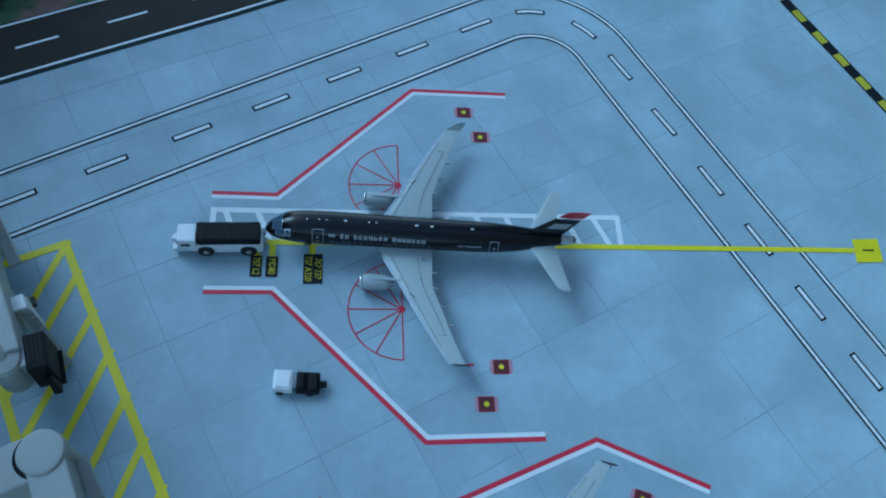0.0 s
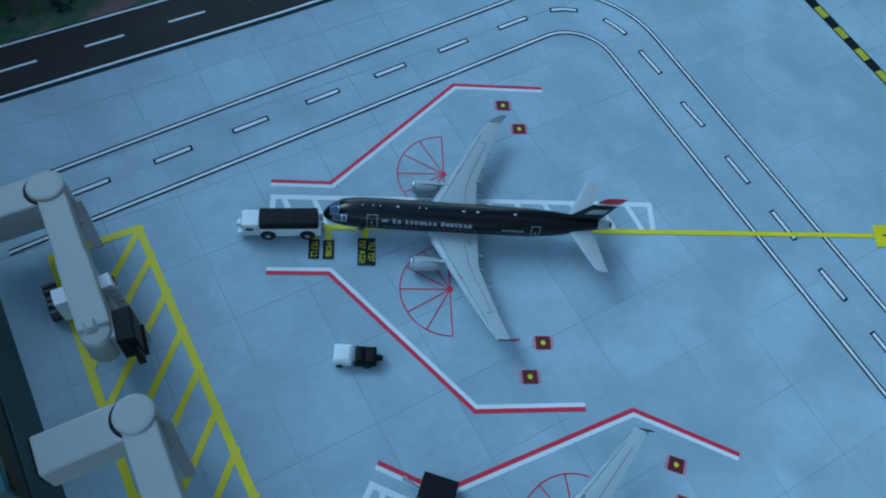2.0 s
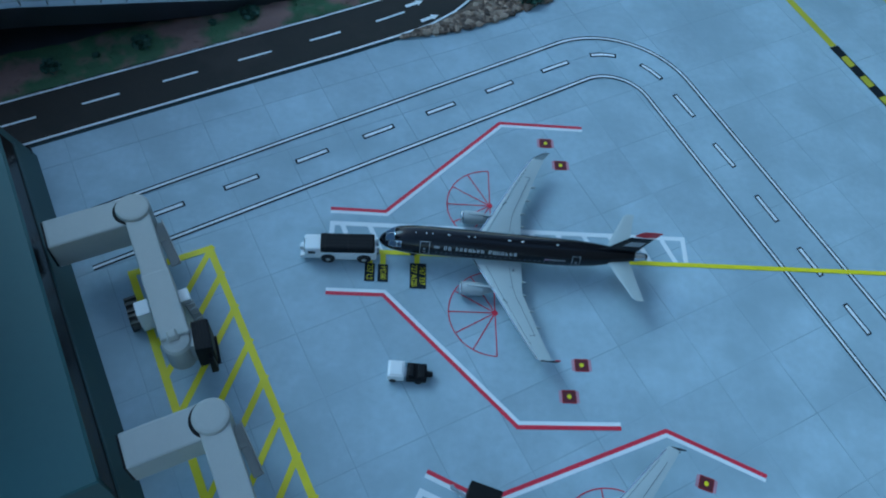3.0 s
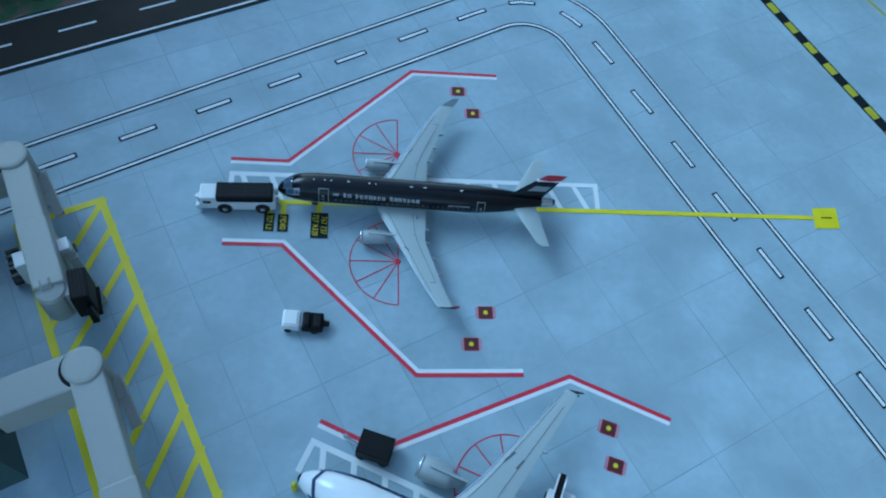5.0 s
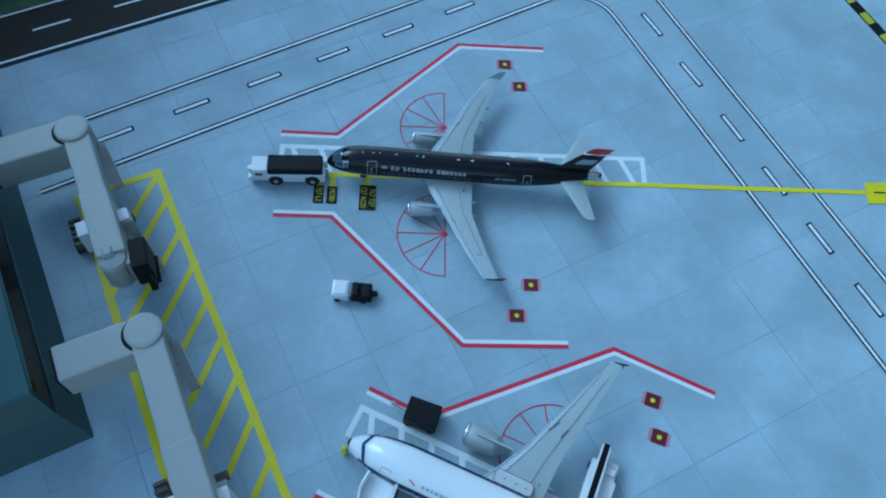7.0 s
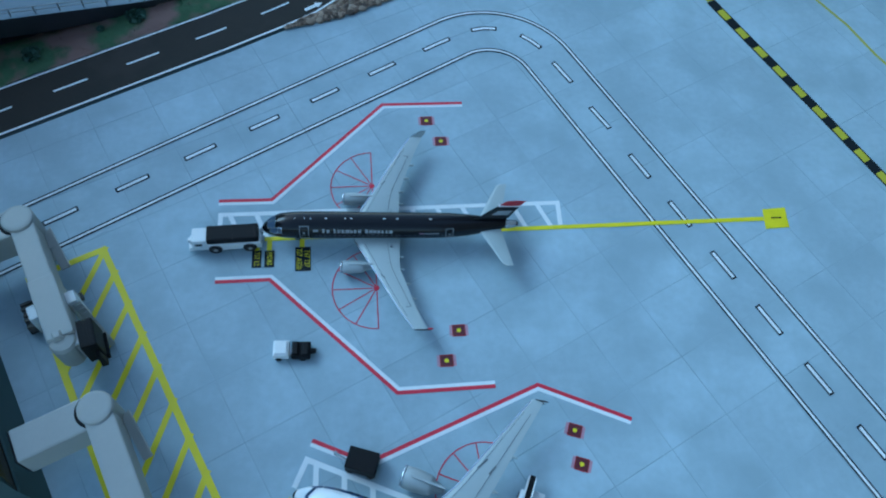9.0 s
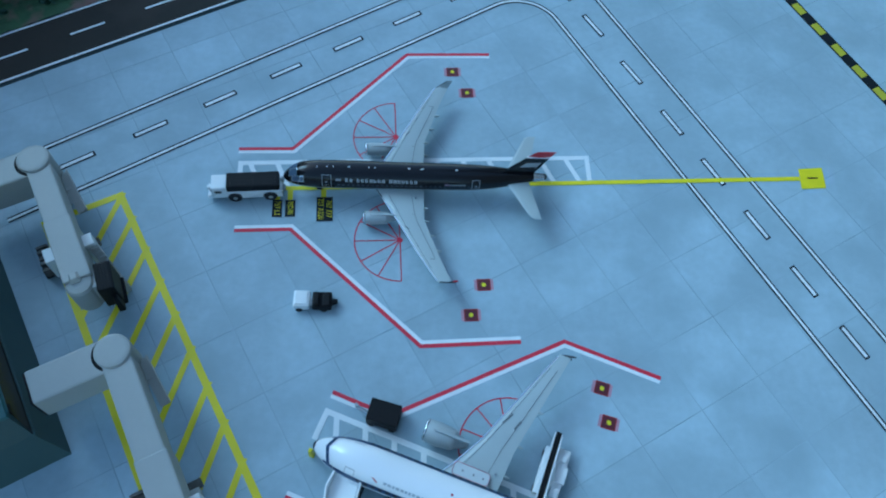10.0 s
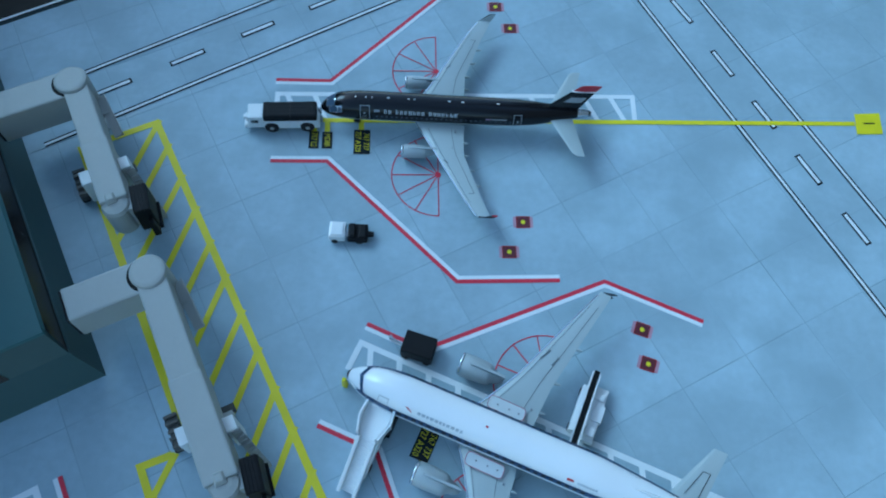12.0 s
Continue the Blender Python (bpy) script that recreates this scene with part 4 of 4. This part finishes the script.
patch("tail_cone", 7.36, 7.76, 0, 360, SILVER, "bare metal tail cone", 0.01, 4, 24)
# cockpit glazing
for a0, a1, s0, s1, sh in ((50, 87, 0.13, 0.36, 0.0), (93, 130, 0.13, 0.36, 0.0), (16, 46, 0.22, 0.43, 0.0), (134, 164, 0.22, 0.43, 0.0), (20, 44, 0.46, 0.56, 0.0), (136, 160, 0.46, 0.56, 0.0)):
    g = patch("cockpit_window", s0, s1, a0, a1, GLASS_BLUE, "pale blue cockpit pane with silver frame", 0.012)
    for u0, u1, b0, b1 in ((s0 - 0.014, s0, a0, a1), (s1, s1 + 0.014, a0, a1), (s0 - 0.014, s1 + 0.014, a0 - 3, a0), (s0 - 0.014, s1 + 0.014, a1, a1 + 3)):
        patch("window_frame", u0, u1, b0, b1, SILVER, off=0.014, parent=g)
# doors, windows, antennas and the name as plain bars
for s0, s1 in ((1.10, 1.38), (5.50, 5.74)):
    low = 0 if s0 < 2 else 9
    frame_patch("door_outline", s0, s1, 128 + low, 188 + low, 0.018, 2.6, PRINT_GREY)
    frame_patch("door_outline", s0, s1, -8 - low, 52 - low, 0.018, 2.6, PRINT_GREY)
    patch("door_window", s0 + 0.10, s0 + 0.155, 155 + low, 163 + low, PRINT_GREY)
    patch("door_handle", s0 + 0.07, s0 + 0.19, 172 + low, 175 + low, PRINT_GREY)
for k in range(28):
    s = 1.55 + 0.142 * k
    for a in (169, 3):
        patch("cabin_window", s, s + 0.065, a, a + 8, CABIN_GLASS, off=0.006, ns=1, na=1)
for s, w in ((0.95, 0.03), (1.24, 0.03), (1.42, 0.03), (1.86, 0.07), (2.45, 0.035), (2.63, 0.035), (3.60, 0.08), (3.98, 0.08), (5.0, 0.07)):
    patch("roof_antenna", s, s + w, 93, 97, WHITE_PLASTIC, off=0.014, ns=1, na=1)
patch("flag_print", 1.50, 1.66, 143, 153, PRINT_GREY)
name_rng = random.Random(8)
s = 1.79
for count, gap in ((2, 0.09), (7, 0.09), (7, 0.0)):
    for i in range(count):
        tall = 2.0 if i == 0 else 0.0
        lo, hi = 142.5 - tall + 1.0 * (s - 1.8), 157.5 + 1.0 * (s - 1.8)
        bar = patch("name_bar", s, s + 0.030, lo, hi, NAME_PRINT, off=0.010, ns=1, na=2)
        patch("name_bar_thin", s + 0.052, s + 0.052 + name_rng.choice((0.018, 0.026, 0.034)), lo + name_rng.choice((0, 0, 4)), hi, NAME_PRINT, off=0.010, ns=1, na=2, parent=bar)
        s += 0.122
    s += gap
patch("small_flag_print", 4.70, 4.84, 158, 165, FADED_LILAC, "faded lilac flag print")
for k in range(8):
    patch("registration_bar", 4.87 + 0.056 * k, 4.91 + 0.056 * k, 158, 164.5, PRINT_GREY, off=0.008, ns=1, na=1)


def gear(parent, x, y, z, r, pair):
    lg = part("landing_gear", rod((x, y, r), (x, y, z), 0.03, n=8), GREY_METAL, parent)
    for dy in ((-pair, pair) if pair else (0,)):
        part("wheel", rod((x, y + dy - 0.03, r), (x, y + dy + 0.03, r), r, n=16), RUBBER, lg)


gear(ac, 0.95, 0, 0.5, 0.09, 0.045)
gear(ac, 3.85, 0.62, 0.6, 0.12, 0.06)
gear(ac, 3.85, -0.62, 0.6, 0.12, 0.06)

A320 = dict(
    profile=[(0.0, 0.02, 0.02, 0.87), (0.03, 0.085, 0.085, 0.872), (0.10, 0.16, 0.16, 0.88), (0.25, 0.255, 0.26, 0.90), (0.45, 0.345, 0.36, 0.93), (0.70, 0.425, 0.45, 0.96), (1.05, 0.485, 0.515, 0.98), (1.5, 0.52, 0.55, 0.985), (6.3, 0.52, 0.55, 0.985), (7.0, 0.46, 0.475, 0.985), (7.8, 0.36, 0.375, 1.05), (8.8, 0.22, 0.24, 1.12), (9.6, 0.10, 0.12, 1.17), (9.85, 0.05, 0.06, 1.18)],
    upper=HULL_WHITE, belly=HULL_GREY, split=(190, 350),
    wing=[(2.75, 4.75, 0.0, 0.66, 0.11), (3.16, 4.62, 0.5, 0.68, 0.11), (3.82, 4.72, 1.62, 0.80, 0.10), (4.93, 5.30, 4.2, 1.08, 0.08), (5.04, 5.34, 4.42, 1.10, 0.07)],
    tail=[(7.75, 8.75, 0.0, 1.1, 0.08), (7.98, 8.78, 0.3, 1.12, 0.08), (8.68, 9.02, 1.66, 1.22, 0.07)],
    tail_lines=[((0.42, 0.35), (1.05, 0.40)), ((1.05, 0.40), (1.06, 0.72)), ((1.05, 0.72), (0.42, 0.78))],
    engine=(2.42, 1.45, 0.46, 1.15, 0.30),
    lines=[((0.75, 0.18), (4.0, 0.2), 0.011, PANEL_LINE), ((0.7, 0.70), (1.6, 0.66), 0.011, PANEL_LINE), ((1.6, 0.66), (4.0, 0.66), 0.013, PANEL_LINE), ((2.2, 0.18), (2.5, 0.26), 0.05, PANEL_LINE), ((2.15, 0.62), (2.4, 0.66), 0.05, PANEL_LINE)],
    fairings=(1.0, 1.8, 2.8),
    fence=(5.05, 5.28, 4.42, 1.10),
    fin=[(6.5, 9.2, 0, 1.40, 0.03), (7.2, 9.2, 0, 1.47, 0.05), (8.05, 9.25, 0, 1.66, 0.08), (9.15, 9.85, 0, 2.85, 0.08), (9.25, 9.88, 0, 2.92, 0.06)], fin_mat=HULL_WHITE)
ac2, patch, frame_patch, skin, fin2 = aircraft("airplane", "white airliner model with a navy stripe and black nose", -3.49, -8.035, -23.8, A320)
for a0, a1 in ((151, 169), (22, 42)):
    patch("navy_stripe", 0.40, 8.2, a0, a1, NAVY_STRIPE, "navy blue window stripe", 0.008, 40, 2)
    for k in range(26):
        s = 1.35 + 0.19 * k
        patch("cabin_window", s, s + 0.10, a0 + 3, a0 + 13, PRINT_DARK, off=0.012, ns=1, na=1)
patch("nose_cap", 0.0, 0.07, 0, 360, BLACK_PLASTIC, "black nose cap", 0.012, 4, 24)
band = patch("windscreen_band", 0.53, 0.62, 22, 90, NAVY_STRIPE, "dark blue windscreen band", 0.012, 3, 8, shear=-0.17)
patch("band_half", 0.36, 0.45, 90, 158, NAVY_STRIPE, "", 0.012, 3, 8, shear=0.17, parent=band)
for a in (48, 70, 94, 116):
    back = 0.17 * abs(a + 7.5 - 90) / 68
    patch("cockpit_window", 0.375 + back, 0.435 + back, a, a + 15, GLASS_BLUE, off=0.02, ns=1, na=2)
for s0 in (1.0, 7.0):
    frame_patch("door_outline", s0, s0 + 0.26, 128, 156, 0.012, 2.0, PRINT_GREY)
    frame_patch("door_outline", s0, s0 + 0.26, 24, 52, 0.012, 2.0, PRINT_GREY)
patch("logo_stroke", 1.68, 1.74, 127, 137, PRINT_RED, "small red logo stroke", shear=0.14)
s = 2.0
for i in range(11):
    wd = name_rng.choice((0.07, 0.09, 0.10))
    patch("name_bar", s, s + wd - 0.01, 128, 136, TITLE_PRINT, off=0.010, ns=1, na=1)
    s += wd + 0.02
patch("logo_dot", 5.70, 5.86, 132, 139, PRINT_RED)
for k in range(7):
    patch("name_bar", 5.96 + 0.07 * k, 6.01 + 0.07 * k, 133, 139, TITLE_PRINT)
patch("beacon", 3.58, 3.64, 92, 97, PRINT_RED, off=0.02, ns=1, na=1)
for side in (1, -1):
    # rounded walkway panel on each wing root, with a thin red outline and rivet dots
    rim = []
    for cx, cy, a0 in ((4.26, 0.80, 0), (3.50, 0.80, 90), (3.50, 0.66, 180), (4.26, 0.66, 270)):
        rim += [(cx + 0.09 * math.cos(radians(a0 + 30 * i)), cy + 0.09 * math.sin(radians(a0 + 30 * i))) for i in range(4)]
    lift = lambda p, up: (p[0], p[1] * side, 0.895 - 0.085 * (p[0] - 3.5) + up)
    walkmark = finish("walkway_panel", [lift(p, 0) for p in rim], [tuple(range(len(rim)))], WALK_PANEL, ac2, "pale wing walkway panel with a red outline")
    outline = bmesh.new()
    for p, q in zip(rim, rim[1:] + rim[:1]):
        rod(lift(p, 0.004), lift(q, 0.004), 0.011, n=5, bm=outline)
    part("red_outline", outline, PINK, walkmark)
    for x in (3.66, 3.95, 4.20):
        part("rivet", rod(lift((x, 0.72), 0), lift((x, 0.72), 0.008), 0.022, n=8), PANEL_LINE, walkmark)
gear(ac2, 1.25, 0, 0.55, 0.10, 0.05)
gear(ac2, 4.45, 0.95, 0.8, 0.15, 0.08)
gear(ac2, 4.45, -0.95, 0.8, 0.15, 0.08)
cone = thing("wheel_chock", "small yellow chock under the nose of the white jet", "chock", -3.60, -8.10, 0, -20)
part("block", box(-0.07, -0.07, 0, 0.07, 0.07, 0.55, 0.02, 0.7), YELLOW_PAINT, cone)


# ---- ground vehicles ----
def wheel(parent, x, y, r, w, hub=True):
    t = part("wheel", rod((x, y - w / 2, r), (x, y + w / 2, r), r, n=20), RUBBER, parent)
    if hub:
        part("hub", rod((x, y - w / 2 - 0.012, r), (x, y + w / 2 + 0.012, r), r * 0.36, n=14), PLASTIC, t)


def tank_truck():
    tr = thing("service_truck", "white service truck with a black tank body", "truck", -5.68, -0.16, 0, 1.5)
    part("chassis", box(-0.54, -0.28, 0.13, 1.08, 0.28, 0.46, 0.03), WHITE_PLASTIC, tr)
    part("side_skirt", box(-0.10, -0.295, 0.16, 0.48, -0.27, 0.42, 0.012), WHITE_PLASTIC, tr)
    part("tank", box(-0.52, -0.255, 0.45, 1.02, 0.27, 0.71, 0.05), BLACK_PLASTIC, tr, "black ribbed tank body")
    for i in range(4):
        part("tank_rib", box(-0.49, -0.20 + 0.12 * i, 0.705, 0.99, -0.16 + 0.12 * i, 0.714, 0.004), BLACK_PLASTIC, tr)
    for x in (-0.40, 0.25, 0.90):
        part("tank_strap", box(x, -0.262, 0.47, x + 0.025, 0.277, 0.718, 0.01), BLACK_PLASTIC, tr)
    cab = part("cab", box(-0.98, -0.27, 0.16, -0.50, 0.27, 0.655, 0.05, 0.94), WHITE_PLASTIC, tr)
    part("windscreen", box(-0.992, -0.19, 0.38, -0.96, 0.19, 0.52, 0.01), DARK_GLASS, cab)
    part("side_window", box(-0.88, -0.262, 0.38, -0.66, -0.24, 0.53, 0.01), DARK_GLASS, cab)
    part("side_window", box(-0.88, 0.24, 0.38, -0.66, 0.262, 0.53, 0.01), DARK_GLASS, cab)
    part("bumper", box(-1.10, -0.25, 0.12, -0.94, 0.22, 0.28, 0.03), WHITE_PLASTIC, tr)
    part("mirror", box(-1.0, -0.33, 0.36, -0.95, -0.25, 0.46, 0.01), WHITE_PLASTIC, cab)
    part("mirror", box(-1.0, 0.25, 0.36, -0.95, 0.33, 0.46, 0.01), WHITE_PLASTIC, cab)
    part("beacon", box(-1.12, -0.05, 0.30, -1.0, 0.06, 0.42, 0.02), WHITE_PLASTIC, tr)
    part("hitch", box(1.06, -0.12, 0.18, 1.16, 0.06, 0.30, 0.02), GREY_METAL, tr)
    part("hose_reel", rod((1.09, 0.06, 0.42), (1.09, 0.22, 0.42), 0.06, n=14), GREY_METAL, tr)
    for x in (-0.31, 0.72):
        part("wheel_arch", rod((x, -0.288, 0.21), (x, 0.288, 0.21), 0.205, n=24), PRINT_DARK, tr)
        for y in (-0.26, 0.26):
            wheel(tr, x, y, 0.185, 0.10)


def tow_tug():
    tg = thing("baggage_tug", "small tug with a white front and black rear", "tug", -3.62, -3.87, 0, -3)
    part("white_body", box(-0.55, -0.24, 0.07, -0.10, 0.24, 0.36, 0.04), WHITE_PLASTIC, tg)
    part("bonnet", box(-0.50, -0.19, 0.34, -0.16, 0.19, 0.40, 0.02), WHITE_PLASTIC, tg)
    part("black_body", box(-0.04, -0.24, 0.06, 0.50, 0.24, 0.28, 0.04), BLACK_PLASTIC, tg)
    part("seat", box(0.0, -0.19, 0.27, 0.16, 0.19, 0.40, 0.03), BLACK_PLASTIC, tg)
    part("seat", box(0.26, -0.20, 0.27, 0.46, 0.20, 0.35, 0.03), BLACK_PLASTIC, tg)
    part("link", box(-0.12, -0.12, 0.1, 0.0, 0.12, 0.2, 0.01), WHITE_PLASTIC, tg)
    part("hitch", rod((0.48, -0.02, 0.18), (0.66, -0.02, 0.18), 0.09, 0.07, 12), BLACK_PLASTIC, tg)
    for x in (-0.40, 0.28):
        for y in (-0.22, 0.22):
            wheel(tg, x, y, 0.09, 0.07, False)


def dark_cart():
    ct = thing("baggage_cart", "black closed baggage cart beside the white jet", "cart", -1.74, -7.22, 0, -19)
    part("body", box(-0.42, -0.30, 0.10, 0.42, 0.30, 0.54, 0.04, 0.97), BLACK_PLASTIC, ct)
    part("roof", box(-0.41, -0.29, 0.53, 0.41, 0.29, 0.575, 0.02), BLACK_PLASTIC, ct)
    part("drawbar", rod((-0.42, 0.0, 0.12), (-0.78, 0.10, 0.10), 0.025, n=8), GREY_METAL, ct)
    part("drawbar_eye", rod((-0.80, 0.10, 0.06), (-0.80, 0.10, 0.14), 0.05, n=10), GREY_METAL, ct)
    for x in (-0.28, 0.28):
        for y in (-0.28, 0.28):
            wheel(ct, x, y, 0.085, 0.06, False)


def belt_loader():
    bl = thing("belt_loader", "white belt loader with a black conveyor at the hold", "belt loader", 2.35, -8.85, 0, 66)
    part("body", box(-0.74, -0.46, 0.10, 0.70, -0.10, 0.32, 0.03), WHITE_PLASTIC, bl)
    part("body", box(-0.62, 0.04, 0.10, 0.62, 0.20, 0.34, 0.03), WHITE_PLASTIC, bl)
    tilt = Matrix.Translation((0, 0, 0.58)) @ Matrix.Rotation(radians(4), 4, "Y")
    cv = part("conveyor", box(-0.98, -0.105, -0.06, 0.98, 0.105, 0.02, 0.015, m=tilt), WHITE_PLASTIC, bl)
    part("belt", box(-1.0, -0.07, 0.015, 1.0, 0.07, 0.04, 0.01, m=tilt), BLACK_PLASTIC, cv, "black rubber belt")
    for y in (-0.10, 0.10):
        part("side_rail", box(-0.96, y - 0.015, 0.0, 0.9, y + 0.015, 0.06, 0.006, m=tilt), WHITE_PLASTIC, cv)
    for x in (-0.45, 0.45):
        part("lift_arm", box(x - 0.04, -0.08, 0.2, x + 0.04, 0.08, 0.58, 0.01), GREY_METAL, bl)
    part("driver_seat", box(-0.62, -0.42, 0.32, -0.36, -0.18, 0.46, 0.03), WHITE_PLASTIC, bl)
    part("control_panel", box(0.34, -0.40, 0.32, 0.52, -0.16, 0.42, 0.02), WHITE_PLASTIC, bl)
    part("cover", box(-0.2, -0.50, 0.24, 0.24, -0.22, 0.38, 0.02), WHITE_PLASTIC, bl)
    for x in (-0.48, 0.48):
        for y in (-0.30, 0.18):
            wheel(bl, x, y, 0.10, 0.07, False)


def stair_truck():
    st = thing("passenger_stairs", "white passenger stairs at the door of the white jet", "passenger stairs", -2.68, -8.98, 0, -114)
    # platform: a funnel-shaped tray with side walls
    edge = [(-0.08, -0.34), (0.30, -0.38), (0.72, -0.25), (0.72, 0.25), (0.30, 0.38), (-0.08, 0.34)]
    n = len(edge)
    finish("platform", [(x, y, 0.88) for x, y in edge] + [(x, y, 0.94) for x, y in edge], [tuple(range(n))[::-1], tuple(range(n, 2 * n))] + [(i, (i + 1) % n, n + (i + 1) % n, n + i) for i in range(n)], WHITE_PLASTIC, st)
    for i in (0, 1, 3, 4):
        a, b = Vector((*edge[i], 0)), Vector((*edge[i + 1], 0))
        m = Matrix.Translation((a + b) / 2) @ Matrix.Rotation(math.atan2(b.y - a.y, b.x - a.x), 4, "Z")
        h = (b - a).length / 2
        part("side_panel", box(-h, -0.03, 0.88, h, 0.03, 1.20, 0.02, m=m), WHITE_PLASTIC, st)
    part("under_frame", box(0.0, -0.26, 0.12, 1.50, 0.26, 0.26, 0.03), WHITE_PLASTIC, st)
    part("black_skirt", box(-0.06, 0.24, 0.26, 0.34, 0.40, 0.88, 0.02), BLACK_PLASTIC, st)
    part("support", box(0.2, -0.2, 0.24, 0.45, 0.2, 0.9, 0.03), WHITE_PLASTIC, st)
    a, b = Vector((0.68, 0, 0.92)), Vector((1.92, 0, 0.14))
    d = b - a
    m = Matrix.Translation((a + b) / 2) @ d.to_track_quat("X", "Z").to_matrix().to_4x4()
    fl = part("flight", box(-d.length / 2, -0.15, -0.04, d.length / 2, 0.15, 0.0, 0.01, m=m), WHITE_PLASTIC, st)
    for i in range(12):
        c = a + d * (i + 0.5) / 12
        part("tread", box(c.x - 0.04, -0.145, c.z - 0.01, c.x + 0.04, 0.145, c.z + 0.022, 0), WHITE_PLASTIC, fl)
    for y in (-0.25, 0.15):
        part("balustrade", box(-d.length / 2, y, -0.04, d.length / 2, y + 0.10, 0.17, 0.03, m=m), WHITE_PLASTIC, st)
    for x in (0.35, 1.2):
        for y in (-0.24, 0.24):
            wheel(st, x, y, 0.11, 0.08, False)


tank_truck()
tow_tug()
dark_cart()
belt_loader()
stair_truck()

# ---- slabs of the apron ----
PITCH, PHU, PHW = 2.025, 0.87, 0.47
slab_me = None
edge_pts = [Vector(p) for p in NEAR]


def beyond_road(p):
    for a, b in zip(edge_pts, edge_pts[1:]):
        d, e = b - a, p - a
        t = e.dot(d) / d.length_squared
        if -0.2 <= t <= 1.2 and d.x * e.y - d.y * e.x > 2.2:
            return True
    return False


for i in range(-16, 24):
    for j in range(-18, 18):
        c = GU * (PHU + (i + 0.5) * PITCH) + GW * (PHW + (j + 0.5) * PITCH)
        if not (-16.5 < c.x < 22 and -14.5 < c.y < 13.5) or beyond_road(c):
            continue
        q = c - TO
        if q.dot(TU) > 1.5 and q.dot(TV) > 1.6 or (c.x > 15 and c.y < -8) or (c.x < -12.5 and c.y < -11):
            continue
        if slab_me is None:
            h = PITCH / 2 - 0.014
            ob = part("slab", box(-h, -h, -0.06, h, h, 0.0, 0.006), CONCRETE, apron)
            slab_me = ob.data
        else:
            ob = new("slab", slab_me)
            ob.parent = apron
        ob.matrix_basis = pose(c.x * S, c.y * S, 0, 0, 0, math.degrees(GA))
